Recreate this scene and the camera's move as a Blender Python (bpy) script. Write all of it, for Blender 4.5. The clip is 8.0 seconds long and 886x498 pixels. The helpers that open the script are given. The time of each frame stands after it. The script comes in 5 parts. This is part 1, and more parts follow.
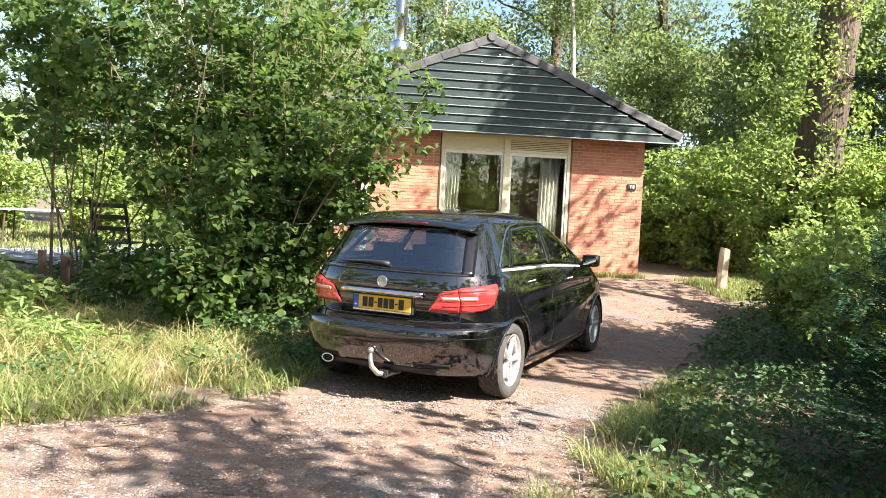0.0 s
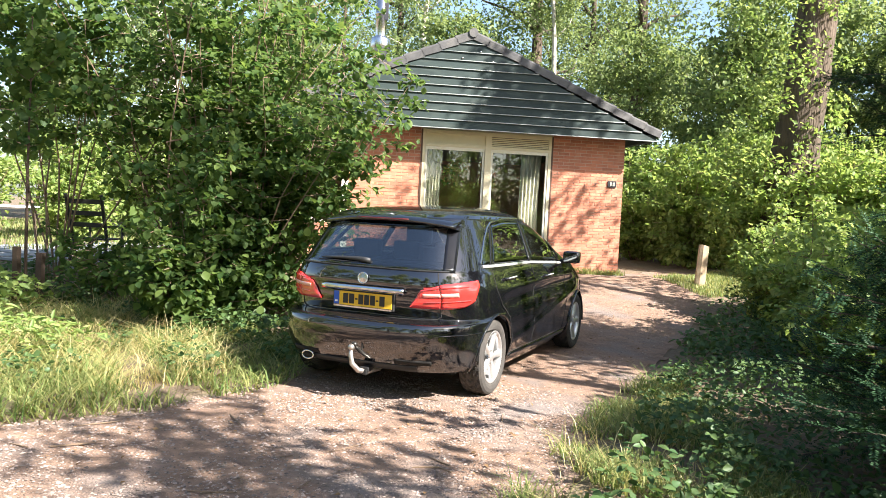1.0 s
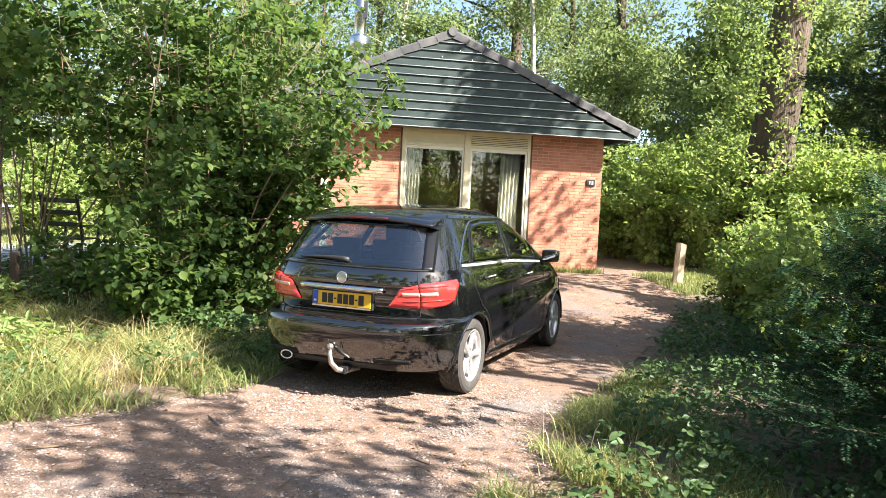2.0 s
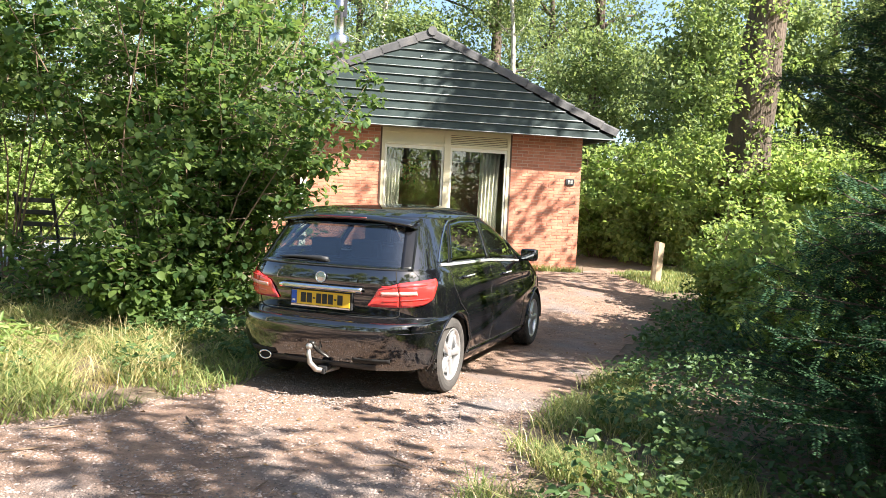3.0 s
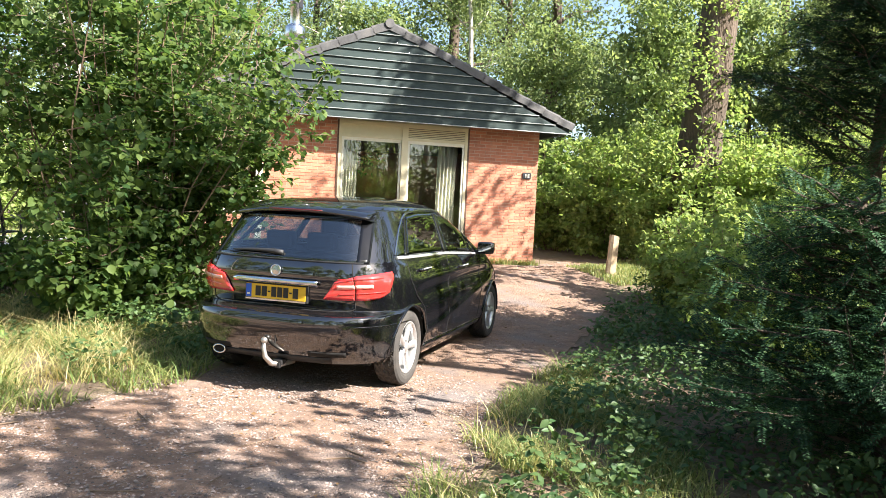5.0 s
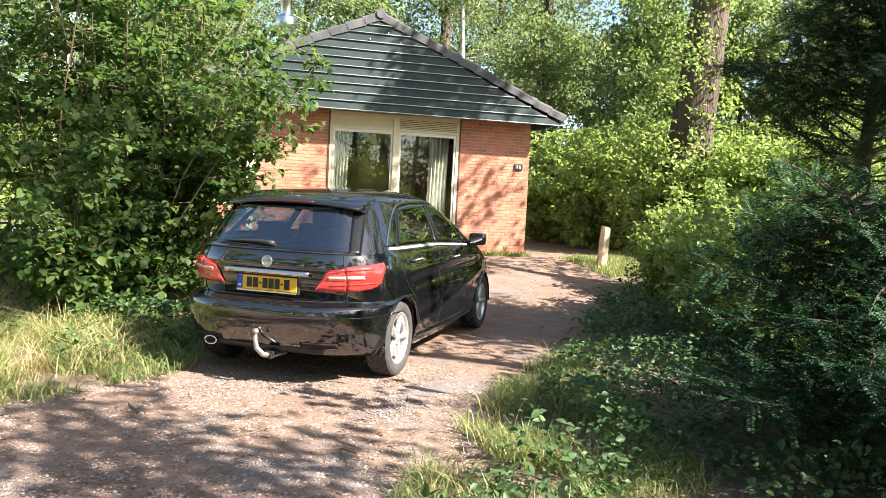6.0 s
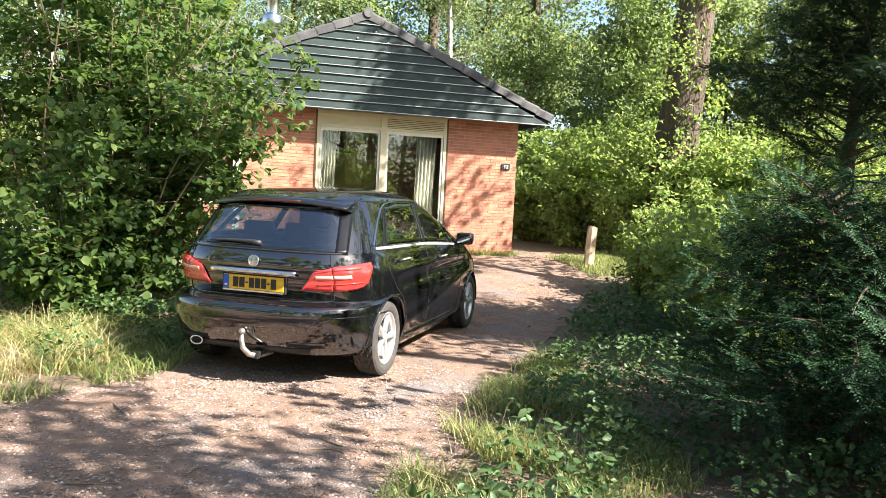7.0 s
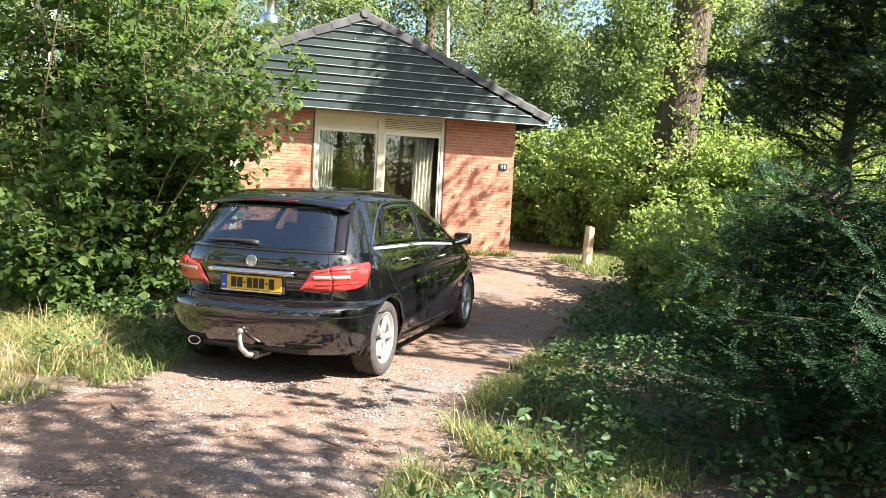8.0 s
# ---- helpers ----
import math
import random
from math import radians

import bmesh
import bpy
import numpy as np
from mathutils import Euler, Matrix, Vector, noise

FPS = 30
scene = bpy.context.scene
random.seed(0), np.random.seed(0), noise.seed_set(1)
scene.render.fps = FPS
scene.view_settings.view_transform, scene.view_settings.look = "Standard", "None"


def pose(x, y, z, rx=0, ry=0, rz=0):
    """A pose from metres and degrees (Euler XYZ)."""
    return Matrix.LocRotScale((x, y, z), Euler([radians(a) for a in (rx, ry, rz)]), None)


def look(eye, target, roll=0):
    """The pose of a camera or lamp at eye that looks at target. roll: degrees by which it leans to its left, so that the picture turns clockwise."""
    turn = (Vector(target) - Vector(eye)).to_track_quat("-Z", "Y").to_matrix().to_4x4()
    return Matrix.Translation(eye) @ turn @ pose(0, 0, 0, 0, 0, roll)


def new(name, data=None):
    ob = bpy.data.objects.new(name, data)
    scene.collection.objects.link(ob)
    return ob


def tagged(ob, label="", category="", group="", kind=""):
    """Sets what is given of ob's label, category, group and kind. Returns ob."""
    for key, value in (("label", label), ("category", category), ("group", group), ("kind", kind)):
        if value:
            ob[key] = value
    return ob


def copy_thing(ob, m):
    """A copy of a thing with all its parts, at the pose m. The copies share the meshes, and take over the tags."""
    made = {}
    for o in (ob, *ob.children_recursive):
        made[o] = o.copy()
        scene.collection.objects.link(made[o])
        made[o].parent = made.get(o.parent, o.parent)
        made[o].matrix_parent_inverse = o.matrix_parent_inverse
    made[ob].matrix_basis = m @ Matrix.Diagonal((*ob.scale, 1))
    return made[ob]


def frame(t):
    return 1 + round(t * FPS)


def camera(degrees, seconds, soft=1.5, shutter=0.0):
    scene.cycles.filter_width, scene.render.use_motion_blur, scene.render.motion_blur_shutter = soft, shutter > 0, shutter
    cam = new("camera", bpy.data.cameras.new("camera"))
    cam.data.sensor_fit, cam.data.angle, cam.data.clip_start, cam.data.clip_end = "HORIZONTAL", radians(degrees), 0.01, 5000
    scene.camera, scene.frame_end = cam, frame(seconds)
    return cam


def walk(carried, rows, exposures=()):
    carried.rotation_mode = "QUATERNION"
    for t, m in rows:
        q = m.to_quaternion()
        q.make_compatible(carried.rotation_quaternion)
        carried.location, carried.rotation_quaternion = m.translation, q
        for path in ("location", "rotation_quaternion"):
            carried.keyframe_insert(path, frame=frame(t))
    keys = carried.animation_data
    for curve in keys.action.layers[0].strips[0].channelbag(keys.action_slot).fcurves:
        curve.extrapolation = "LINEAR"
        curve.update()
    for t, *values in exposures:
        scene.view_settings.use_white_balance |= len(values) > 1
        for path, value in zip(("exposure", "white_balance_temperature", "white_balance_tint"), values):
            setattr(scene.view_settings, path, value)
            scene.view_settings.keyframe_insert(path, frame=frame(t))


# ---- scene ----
cam = camera(60.32, 8.0, soft=0.5)
PATH = [
    (0, (2.989, -5.919, 1.500), (-1.290, 3.107, 1.035), 2.77),
    (0.5, (2.978, -5.907, 1.494), (-1.175, 3.178, 1.018), 2.87),
    (1, (2.979, -5.901, 1.493), (-1.070, 3.230, 1.003), 2.86),
    (1.5, (2.981, -5.900, 1.495), (-0.940, 3.286, 0.999), 2.85),
    (3, (3.012, -5.912, 1.502), (-0.567, 3.413, 1.004), 2.73),
    (3.5, (3.019, -5.913, 1.502), (-0.399, 3.472, 1.005), 2.71),
    (4, (3.027, -5.914, 1.501), (-0.246, 3.522, 1.003), 2.67),
    (4.5, (3.029, -5.913, 1.500), (-0.109, 3.568, 0.990), 2.82),
    (6, (3.033, -5.915, 1.494), (0.082, 3.617, 0.834), 2.87),
    (6.5, (3.034, -5.915, 1.492), (0.185, 3.648, 0.829), 2.97),
    (7, (3.034, -5.912, 1.495), (0.240, 3.667, 0.836), 2.94),
    (7.5, (3.030, -5.911, 1.493), (0.253, 3.674, 0.835), 2.92),
    (8, (3.027, -5.913, 1.488), (0.267, 3.677, 0.838), 2.89),
]
walk(cam, [(t, look(eye, target, roll)) for t, eye, target, roll in PATH])

# ---- light ----
SUN_TO = Vector((0.985, -0.173, 0.87)).normalized()
world = bpy.data.worlds.new("sky")
scene.world = world
world.use_nodes = True
wn = world.node_tree.nodes
sky = wn.new("ShaderNodeTexSky")
sky.sky_type = "NISHITA"
sky.sun_disc = False
sky.sun_elevation = math.asin(SUN_TO.z)
sky.sun_rotation = math.atan2(SUN_TO.x, SUN_TO.y)
sky.air_density, sky.dust_density, sky.ozone_density = 1.0, 1.5, 1.0
world.node_tree.links.new(sky.outputs[0], wn["Background"].inputs[0])
wn["Background"].inputs[1].default_value = 0.073
sun_data = bpy.data.lights.new("sun", "SUN")
sun_data.energy, sun_data.angle, sun_data.color = 5.0, radians(0.45), (1.0, 0.94, 0.87)
sun = new("sun", sun_data)
sun.matrix_world = look((30, -5, 30), Vector((30, -5, 30)) - SUN_TO)
scene.view_settings.exposure = 2.15

# ---- materials ----
def nodes_of(m):
    m.use_nodes = True
    return m.node_tree.nodes, m.node_tree.links, m.node_tree.nodes["Principled BSDF"]


def mat(name, colour, rough=0.6, metal=0.0, vary=0.15, scale=8.0, bump=0.0, bump_scale=60.0, coat=0.0, spots=None, per=None, depth=0.01, stretch=1.0):
    """Base colour broken up by two scales of noise; per: 'object' or 'island' adds a shift piece by piece."""
    m = bpy.data.materials.new(name)
    n, l, b = nodes_of(m)
    b.inputs["Roughness"].default_value = rough
    b.inputs["Metallic"].default_value = metal
    b.inputs["Coat Weight"].default_value = coat
    if coat:
        b.inputs["Specular IOR Level"].default_value = 0.0
    b.inputs["Coat Roughness"].default_value = 0.02
    b.inputs["Coat IOR"].default_value = 2.15
    tc = n.new("ShaderNodeTexCoord")
    geo = n.new("ShaderNodeNewGeometry")
    where = geo.outputs["Position"]
    if stretch != 1.0:
        pull = n.new("ShaderNodeVectorMath")
        pull.operation = "MULTIPLY"
        pull.inputs[1].default_value = (1, 1, stretch)
        l.new(where, pull.inputs[0])
        where = pull.outputs[0]
    big = n.new("ShaderNodeTexNoise")
    big.inputs["Scale"].default_value = scale * 0.18
    big.inputs["Detail"].default_value = 4
    fine = n.new("ShaderNodeTexNoise")
    fine.inputs["Scale"].default_value = scale
    fine.inputs["Detail"].default_value = 6
    for t in (big, fine):
        l.new(where, t.inputs["Vector"])
    add = n.new("ShaderNodeMath")
    l.new(big.outputs[0], add.inputs[0])
    l.new(fine.outputs[0], add.inputs[1])
    last = add.outputs[0]
    if per:
        src = n.new("ShaderNodeObjectInfo").outputs["Random"] if per == "object" else geo.outputs["Random Per Island"]
        more = n.new("ShaderNodeMath")
        more.operation = "MULTIPLY_ADD"
        l.new(src, more.inputs[0])
        more.inputs[1].default_value = 0.9
        l.new(last, more.inputs[2])
        sub = n.new("ShaderNodeMath")
        sub.operation = "SUBTRACT"
        l.new(more.outputs[0], sub.inputs[0])
        sub.inputs[1].default_value = 0.45
        last = sub.outputs[0]
    ramp = n.new("ShaderNodeMapRange")
    ramp.inputs[1].default_value, ramp.inputs[2].default_value = 0.55, 1.45
    ramp.inputs[3].default_value, ramp.inputs[4].default_value = 1 - vary, 1 + vary
    l.new(last, ramp.inputs[0])
    mul = n.new("ShaderNodeVectorMath")
    mul.operation = "SCALE"
    mul.inputs[0].default_value = colour
    l.new(ramp.outputs[0], mul.inputs["Scale"])
    out = mul.outputs[0]
    if spots:
        tint, amount, size = spots
        sp = n.new("ShaderNodeTexNoise")
        sp.inputs["Scale"].default_value = size
        sp.inputs["Detail"].default_value = 5
        l.new(where, sp.inputs["Vector"])
        edge = n.new("ShaderNodeMapRange")
        edge.inputs[1].default_value, edge.inputs[2].default_value = 0.5, 0.68
        edge.inputs[4].default_value = amount
        l.new(sp.outputs[0], edge.inputs[0])
        mix = n.new("ShaderNodeMix")
        mix.data_type = "RGBA"
        l.new(edge.outputs[0], mix.inputs[0])
        l.new(out, mix.inputs[6])
        mix.inputs[7].default_value = (*tint, 1)
        out = mix.outputs[2]
    l.new(out, b.inputs["Base Color"])
    if bump:
        bt = n.new("ShaderNodeTexNoise")
        bt.inputs["Scale"].default_value = bump_scale
        bt.inputs["Detail"].default_value = 6
        l.new(where, bt.inputs["Vector"])
        bp = n.new("ShaderNodeBump")
        bp.inputs["Strength"].default_value = bump
        bp.inputs["Distance"].default_value = depth
        l.new(bt.outputs[0], bp.inputs["Height"])
        l.new(bp.outputs[0], b.inputs["Normal"])
    return m


def leaf_mat(name, low, high, through_light=0.35, gloss=0.05, per="island"):
    """Thin leaf: diffuse, light let through, a little gloss; the tint runs from low to high leaf by leaf."""
    m = bpy.data.materials.new(name)
    n, l, b = nodes_of(m)
    out = n["Material Output"]
    n.remove(b)
    if per == "object":
        rnd = n.new("ShaderNodeObjectInfo").outputs["Random"]
    else:
        rnd = n.new("ShaderNodeNewGeometry").outputs["Random Per Island"]
    mix = n.new("ShaderNodeMix")
    mix.data_type = "RGBA"
    l.new(rnd, mix.inputs[0])
    mix.inputs[6].default_value, mix.inputs[7].default_value = (*low, 1), (*high, 1)
    dif, tra, glo = n.new("ShaderNodeBsdfDiffuse"), n.new("ShaderNodeBsdfTranslucent"), n.new("ShaderNodeBsdfGlossy")
    glo.inputs["Roughness"].default_value = 0.5
    warm = n.new("ShaderNodeMix")
    warm.data_type, warm.blend_type = "RGBA", "MULTIPLY"
    warm.inputs[0].default_value = 1
    l.new(mix.outputs[2], warm.inputs[6])
    warm.inputs[7].default_value = (1.6, 1.55, 1.1, 1)
    l.new(mix.outputs[2], dif.inputs[0])
    l.new(warm.outputs[2], tra.inputs[0])
    a, c = n.new("ShaderNodeMixShader"), n.new("ShaderNodeMixShader")
    a.inputs[0].default_value = through_light
    l.new(dif.outputs[0], a.inputs[1])
    l.new(tra.outputs[0], a.inputs[2])
    c.inputs[0].default_value = gloss
    l.new(a.outputs[0], c.inputs[1])
    l.new(glo.outputs[0], c.inputs[2])
    glo.inputs[0].default_value = (0.5, 0.55, 0.5, 1)
    l.new(c.outputs[0], out.inputs[0])
    return m


def glass_mat(name, tint, rough=0.0, ior=1.5):
    m = bpy.data.materials.new(name)
    n, l, b = nodes_of(m)
    b.inputs["Base Color"].default_value = (*tint, 1)
    b.inputs["Roughness"].default_value = rough
    b.inputs["IOR"].default_value = ior
    b.inputs["Transmission Weight"].default_value = 1.0
    return m


M = {}
M["soil"] = mat("forest_soil", (0.16, 0.115, 0.075), 0.95, vary=0.45, scale=14, bump=0.9, bump_scale=45, depth=0.03, spots=((0.10, 0.12, 0.04), 0.5, 1.3))
M["gravel"] = mat("packed_gravel", (0.255, 0.164, 0.115), 0.93, vary=0.5, scale=22, bump=1.0, bump_scale=80, depth=0.03, spots=((0.20, 0.178, 0.168), 0.8, 1.1))
M["pebble"] = mat("pebble", (0.25, 0.195, 0.165), 0.85, vary=0.6, scale=30, per="island")
M["brick"] = mat("red_brick", (0.45, 0.175, 0.105), 0.88, vary=0.22, scale=30, bump=0.5, bump_scale=120, depth=0.004, per="object", spots=((0.56, 0.31, 0.21), 0.4, 6))
M["brick_far"] = mat("red_brick_joined", (0.45, 0.175, 0.105), 0.88, vary=0.22, scale=30, bump=0.5, bump_scale=120, depth=0.004, per="island", spots=((0.56, 0.31, 0.21), 0.4, 6))
M["mortar"] = mat("mortar", (0.52, 0.37, 0.29), 0.95, vary=0.15, scale=40, bump=0.4, bump_scale=150, depth=0.003)
M["siding"] = mat("dark_green_siding", (0.029, 0.043, 0.041), 0.5, vary=0.3, scale=9, bump=0.12, bump_scale=40, depth=0.003, spots=((0.055, 0.068, 0.060), 0.5, 3), stretch=3.0)
M["siding"].node_tree.nodes["Principled BSDF"].inputs["Specular IOR Level"].default_value = 0.18
M["roof_tile"] = mat("grey_roof_tile", (0.075, 0.074, 0.076), 0.8, vary=0.3, scale=12, bump=0.4, bump_scale=70, depth=0.005, spots=((0.15, 0.14, 0.13), 0.5, 4), per="object")
M["cream"] = mat("cream_paint", (0.70, 0.62, 0.42), 0.5, vary=0.07, scale=10)
M["white"] = mat("white_paint", (0.78, 0.74, 0.62), 0.5, vary=0.06, scale=10)
M["brown"] = mat("brown_stain", (0.10, 0.05, 0.03), 0.6, vary=0.2, scale=20)
M["curtain"] = mat("curtain_cloth", (0.78, 0.77, 0.62), 0.9, vary=0.1, scale=20)
# room surfaces coloured dark, the dimness indoors put into the tone
M["room"] = mat("dim_room_lining", (0.12, 0.11, 0.10), 0.9, vary=0.1, scale=4)
M["steel"] = mat("stainless_steel", (0.62, 0.62, 0.62), 0.22, 1.0, vary=0.08, scale=20)
M["chrome"] = mat("chrome", (0.80, 0.80, 0.80), 0.07, 1.0, vary=0.03, scale=10)
M["bark"] = mat("tree_bark", (0.09, 0.066, 0.048), 0.95, vary=0.5, scale=16, bump=1.0, bump_scale=26, depth=0.06, stretch=0.22)
M["twig"] = mat("hazel_stem", (0.19, 0.13, 0.085), 0.8, vary=0.35, scale=20)
M["birch"] = mat("birch_bark", (0.55, 0.50, 0.42), 0.85, vary=0.35, scale=6, spots=((0.08, 0.07, 0.06), 0.8, 7))
M["post"] = mat("weathered_wood", (0.42, 0.31, 0.20), 0.85, vary=0.25, scale=30, bump=0.5, bump_scale=40, depth=0.006)
M["stake"] = mat("dark_stake_wood", (0.065, 0.043, 0.03), 0.9, vary=0.3, scale=25, bump=0.5, bump_scale=40, depth=0.006)
M["hazel"] = leaf_mat("hazel_leaf", (0.042, 0.090, 0.030), (0.14, 0.20, 0.056), 0.54, 0.015)
M["hazel_one"] = leaf_mat("hazel_leaf_single", (0.048, 0.092, 0.026), (0.12, 0.172, 0.044), 0.38, 0.02, per="object")
M["shrub"] = leaf_mat("sunny_shrub_leaf", (0.14, 0.22, 0.062), (0.31, 0.38, 0.13), 0.5, 0.03)
M["canopy"] = leaf_mat("tree_leaf", (0.090, 0.140, 0.056), (0.235, 0.285, 0.125), 0.5, 0.03)
M["needle"] = leaf_mat("yew_needle", (0.010, 0.030, 0.015), (0.052, 0.108, 0.048), 0.12, 0.025)
M["needle_dark"] = leaf_mat("conifer_needle", (0.014, 0.034, 0.017), (0.035, 0.07, 0.032), 0.15, 0.045)
M["straw"] = leaf_mat("straw_blade", (0.36, 0.31, 0.13), (0.62, 0.52, 0.28), 0.35, 0.05)
M["bramble"] = leaf_mat("bramble_leaf", (0.042, 0.09, 0.032), (0.10, 0.155, 0.05), 0.3, 0.045)
M["grass"] = leaf_mat("grass_blade", (0.095, 0.165, 0.045), (0.36, 0.35, 0.15), 0.42, 0.03)
M["litter"] = leaf_mat("dry_leaf", (0.14, 0.08, 0.04), (0.30, 0.19, 0.10), 0.2, 0.045)

# ---- shape helpers ----
def obj(name, bm, material, parent=None, smooth=False):
    me = bpy.data.meshes.new(name)
    bm.normal_update()
    bm.to_mesh(me)
    bm.free()
    if material:
        me.materials.append(material)
    if smooth:
        me.polygons.foreach_set("use_smooth", [True] * len(me.polygons))
    ob = new(name, me)
    if parent:
        ob.parent = parent
    return ob


def part(name, bm, material, parent, label="", smooth=False):
    ob = obj(name, bm, material, parent, smooth)
    if label:
        ob["label"] = label
    return ob


def thing(name, label, category, m=None, group="", kind=""):
    ob = new(name)
    ob.empty_display_size = 0.1
    if m is not None:
        ob.matrix_world = m
    return tagged(ob, label, category, group, kind)


def box(x0, x1, y0, y1, z0, z1, bevel=0.0, bm=None):
    own = bm is None
    bm = bm or bmesh.new()
    made = bmesh.ops.create_cube(bm, size=1.0)
    vs = made["verts"]
    for v in vs:
        v.co = Vector(((x0 + x1) / 2 + v.co.x * (x1 - x0), (y0 + y1) / 2 + v.co.y * (y1 - y0), (z0 + z1) / 2 + v.co.z * (z1 - z0)))
    if bevel:
        es = list({e for v in vs for e in v.link_edges})
        bmesh.ops.bevel(bm, geom=es, offset=bevel, segments=2, affect="EDGES", profile=0.7)
    return bm


def tube(points, radii, sides=8, bm=None, cap=True):
    """A round bar along points; radii one number or one per point."""
    bm = bm or bmesh.new()
    pts = [Vector(p) for p in points]
    if not hasattr(radii, "__len__"):
        radii = [radii] * len(pts)
    rings, ref = [], None
    for i, p in enumerate(pts):
        d = (pts[min(i + 1, len(pts) - 1)] - pts[max(i - 1, 0)]).normalized()
        if ref is None:
            ref = d.orthogonal().normalized()
        ref = (ref - d * ref.dot(d))
        ref = ref.normalized() if ref.length > 1e-5 else d.orthogonal().normalized()
        other = d.cross(ref)
        rings.append([bm.verts.new(p + radii[i] * (math.cos(2 * math.pi * k / sides) * ref + math.sin(2 * math.pi * k / sides) * other)) for k in range(sides)])
    for a, b in zip(rings, rings[1:]):
        for k in range(sides):
            bm.faces.new((a[k], a[(k + 1) % sides], b[(k + 1) % sides], b[k]))
    if cap:
        bm.faces.new(rings[0][::-1])
        bm.faces.new(rings[-1])
    return bm


def lathe(profile, steps=32, bm=None):
    """Turns (radius, height) pairs round z."""
    bm = bm or bmesh.new()
    rings = [[bm.verts.new((r * math.cos(2 * math.pi * k / steps), r * math.sin(2 * math.pi * k / steps), h)) for k in range(steps)] for r, h in profile]
    for a, b in zip(rings, rings[1:]):
        for k in range(steps):
            bm.faces.new((a[k], a[(k + 1) % steps], b[(k + 1) % steps], b[k]))
    return bm


def sheet(rows, bm=None, thick=0.0):
    """A patch through rows of points."""
    bm = bm or bmesh.new()
    vs = [[bm.verts.new(p) for p in row] for row in rows]
    for a, b in zip(vs, vs[1:]):
        for i in range(len(a) - 1):
            bm.faces.new((a[i], a[i + 1], b[i + 1], b[i]))
    return bm


def mesh_from(name, verts, faces, material, parent=None, flat=False):
    """A mesh object from arrays; faces all have the same number of corners."""
    me = bpy.data.meshes.new(name)
    nf, k = faces.shape
    me.vertices.add(len(verts))
    me.vertices.foreach_set("co", np.ascontiguousarray(verts, dtype=np.float32).ravel())
    me.loops.add(nf * k)
    me.loops.foreach_set("vertex_index", np.ascontiguousarray(faces, dtype=np.int32).ravel())
    me.polygons.add(nf)
    me.polygons.foreach_set("loop_start", np.arange(0, nf * k, k, dtype=np.int32))
    me.update(calc_edges=True)
    me.materials.append(material)
    if flat:
        me.polygons.foreach_set("use_smooth", [False] * nf)
    ob = new(name, me)
    if parent:
        ob.parent = parent
    return ob


def unit(a):
    return a / np.maximum(np.linalg.norm(a, axis=1, keepdims=True), 1e-6)


def leaf_arrays(rng, P, D, up, size, wide=0.7, fold=0.12, droop=0.15, near=False):
    """Leaves at P pointing along D, face towards up. Near ones have eight faces, far ones two."""
    n = len(P)
    D = unit(D)
    S = unit(np.cross(D, up))
    Nn = np.cross(S, D)
    size = np.broadcast_to(size, n)[:, None]
    if near:
        shape = [(0, 0, 0), (0.12, 0.5, 0.6), (0.42, 0.98, 1.0), (0.72, 0.75, 0.8), (1.0, 0, 0)]
        mid = [(0.0, 0), (0.14, 0), (0.42, 0), (0.72, 0)]
        vs = []
        for t, _ in mid[1:]:
            vs.append(P + size * (D * t - Nn * droop * t * t))
        side = []
        for sgn in (1, -1):
            for t, w, h in shape[1:4]:
                side.append(P + size * (D * t + S * sgn * w * wide * 0.5 + Nn * (fold * h - droop * t * t)))
        tip = P + size * (D - Nn * droop)
        V = np.stack([P, tip, *vs, *side], 1)  # 0 base, 1 tip, 2-4 mid, 5-7 right, 8-10 left
        F = np.array([(0, 5, 2, 2), (2, 5, 6, 3), (3, 6, 7, 4), (4, 7, 1, 1), (0, 2, 8, 8), (2, 3, 9, 8), (3, 4, 10, 9), (4, 1, 10, 10)])
        tri = []
        for a, b, c, d in F:
            tri.append((a, b, c))
            if d != c:
                tri.append((a, c, d))
        F = np.array(tri)
    else:
        V = np.stack([P, P + size * (D * 0.45 + S * wide * 0.5 + Nn * fold), P + size * (D - Nn * droop), P + size * (D * 0.45 - S * wide * 0.5 + Nn * fold)], 1)
        F = np.array([(0, 1, 2), (0, 2, 3)])
    k = V.shape[1]
    faces = (F[None] + (np.arange(n) * k)[:, None, None]).reshape(-1, 3)
    return V.reshape(-1, 3), faces


def clumps(rng, centres, radius, count, flat=0.75):
    """Points scattered in balls round the centres, with the way outwards."""
    C = np.repeat(np.asarray(centres, float), count, axis=0)
    off = unit(rng.normal(size=(len(C), 3))) * (rng.random((len(C), 1)) ** 0.45)
    off[:, 2] *= flat
    r = np.repeat(np.broadcast_to(radius, len(centres)), count)[:, None]
    return C + off * r, off


def foliage(name, rng, centres, radius, count, size, material, parent=None, near=False, wide=0.7, spread=0.6, upright=1.0, flat=0.75, loose=0.55):
    P, off = clumps(rng, centres, radius, count, flat)
    n = len(P)
    D = off * spread + rng.normal(size=(n, 3)) * 0.6
    D[:, 2] -= 0.15
    up = rng.normal(size=(n, 3)) * loose + np.array((0.25, -0.1, upright))
    s = size * (0.6 + 0.7 * rng.random(n))
    V, F = leaf_arrays(rng, P, D, up, s, wide=wide, near=near)
    return mesh_from(name, V, F, material, parent)


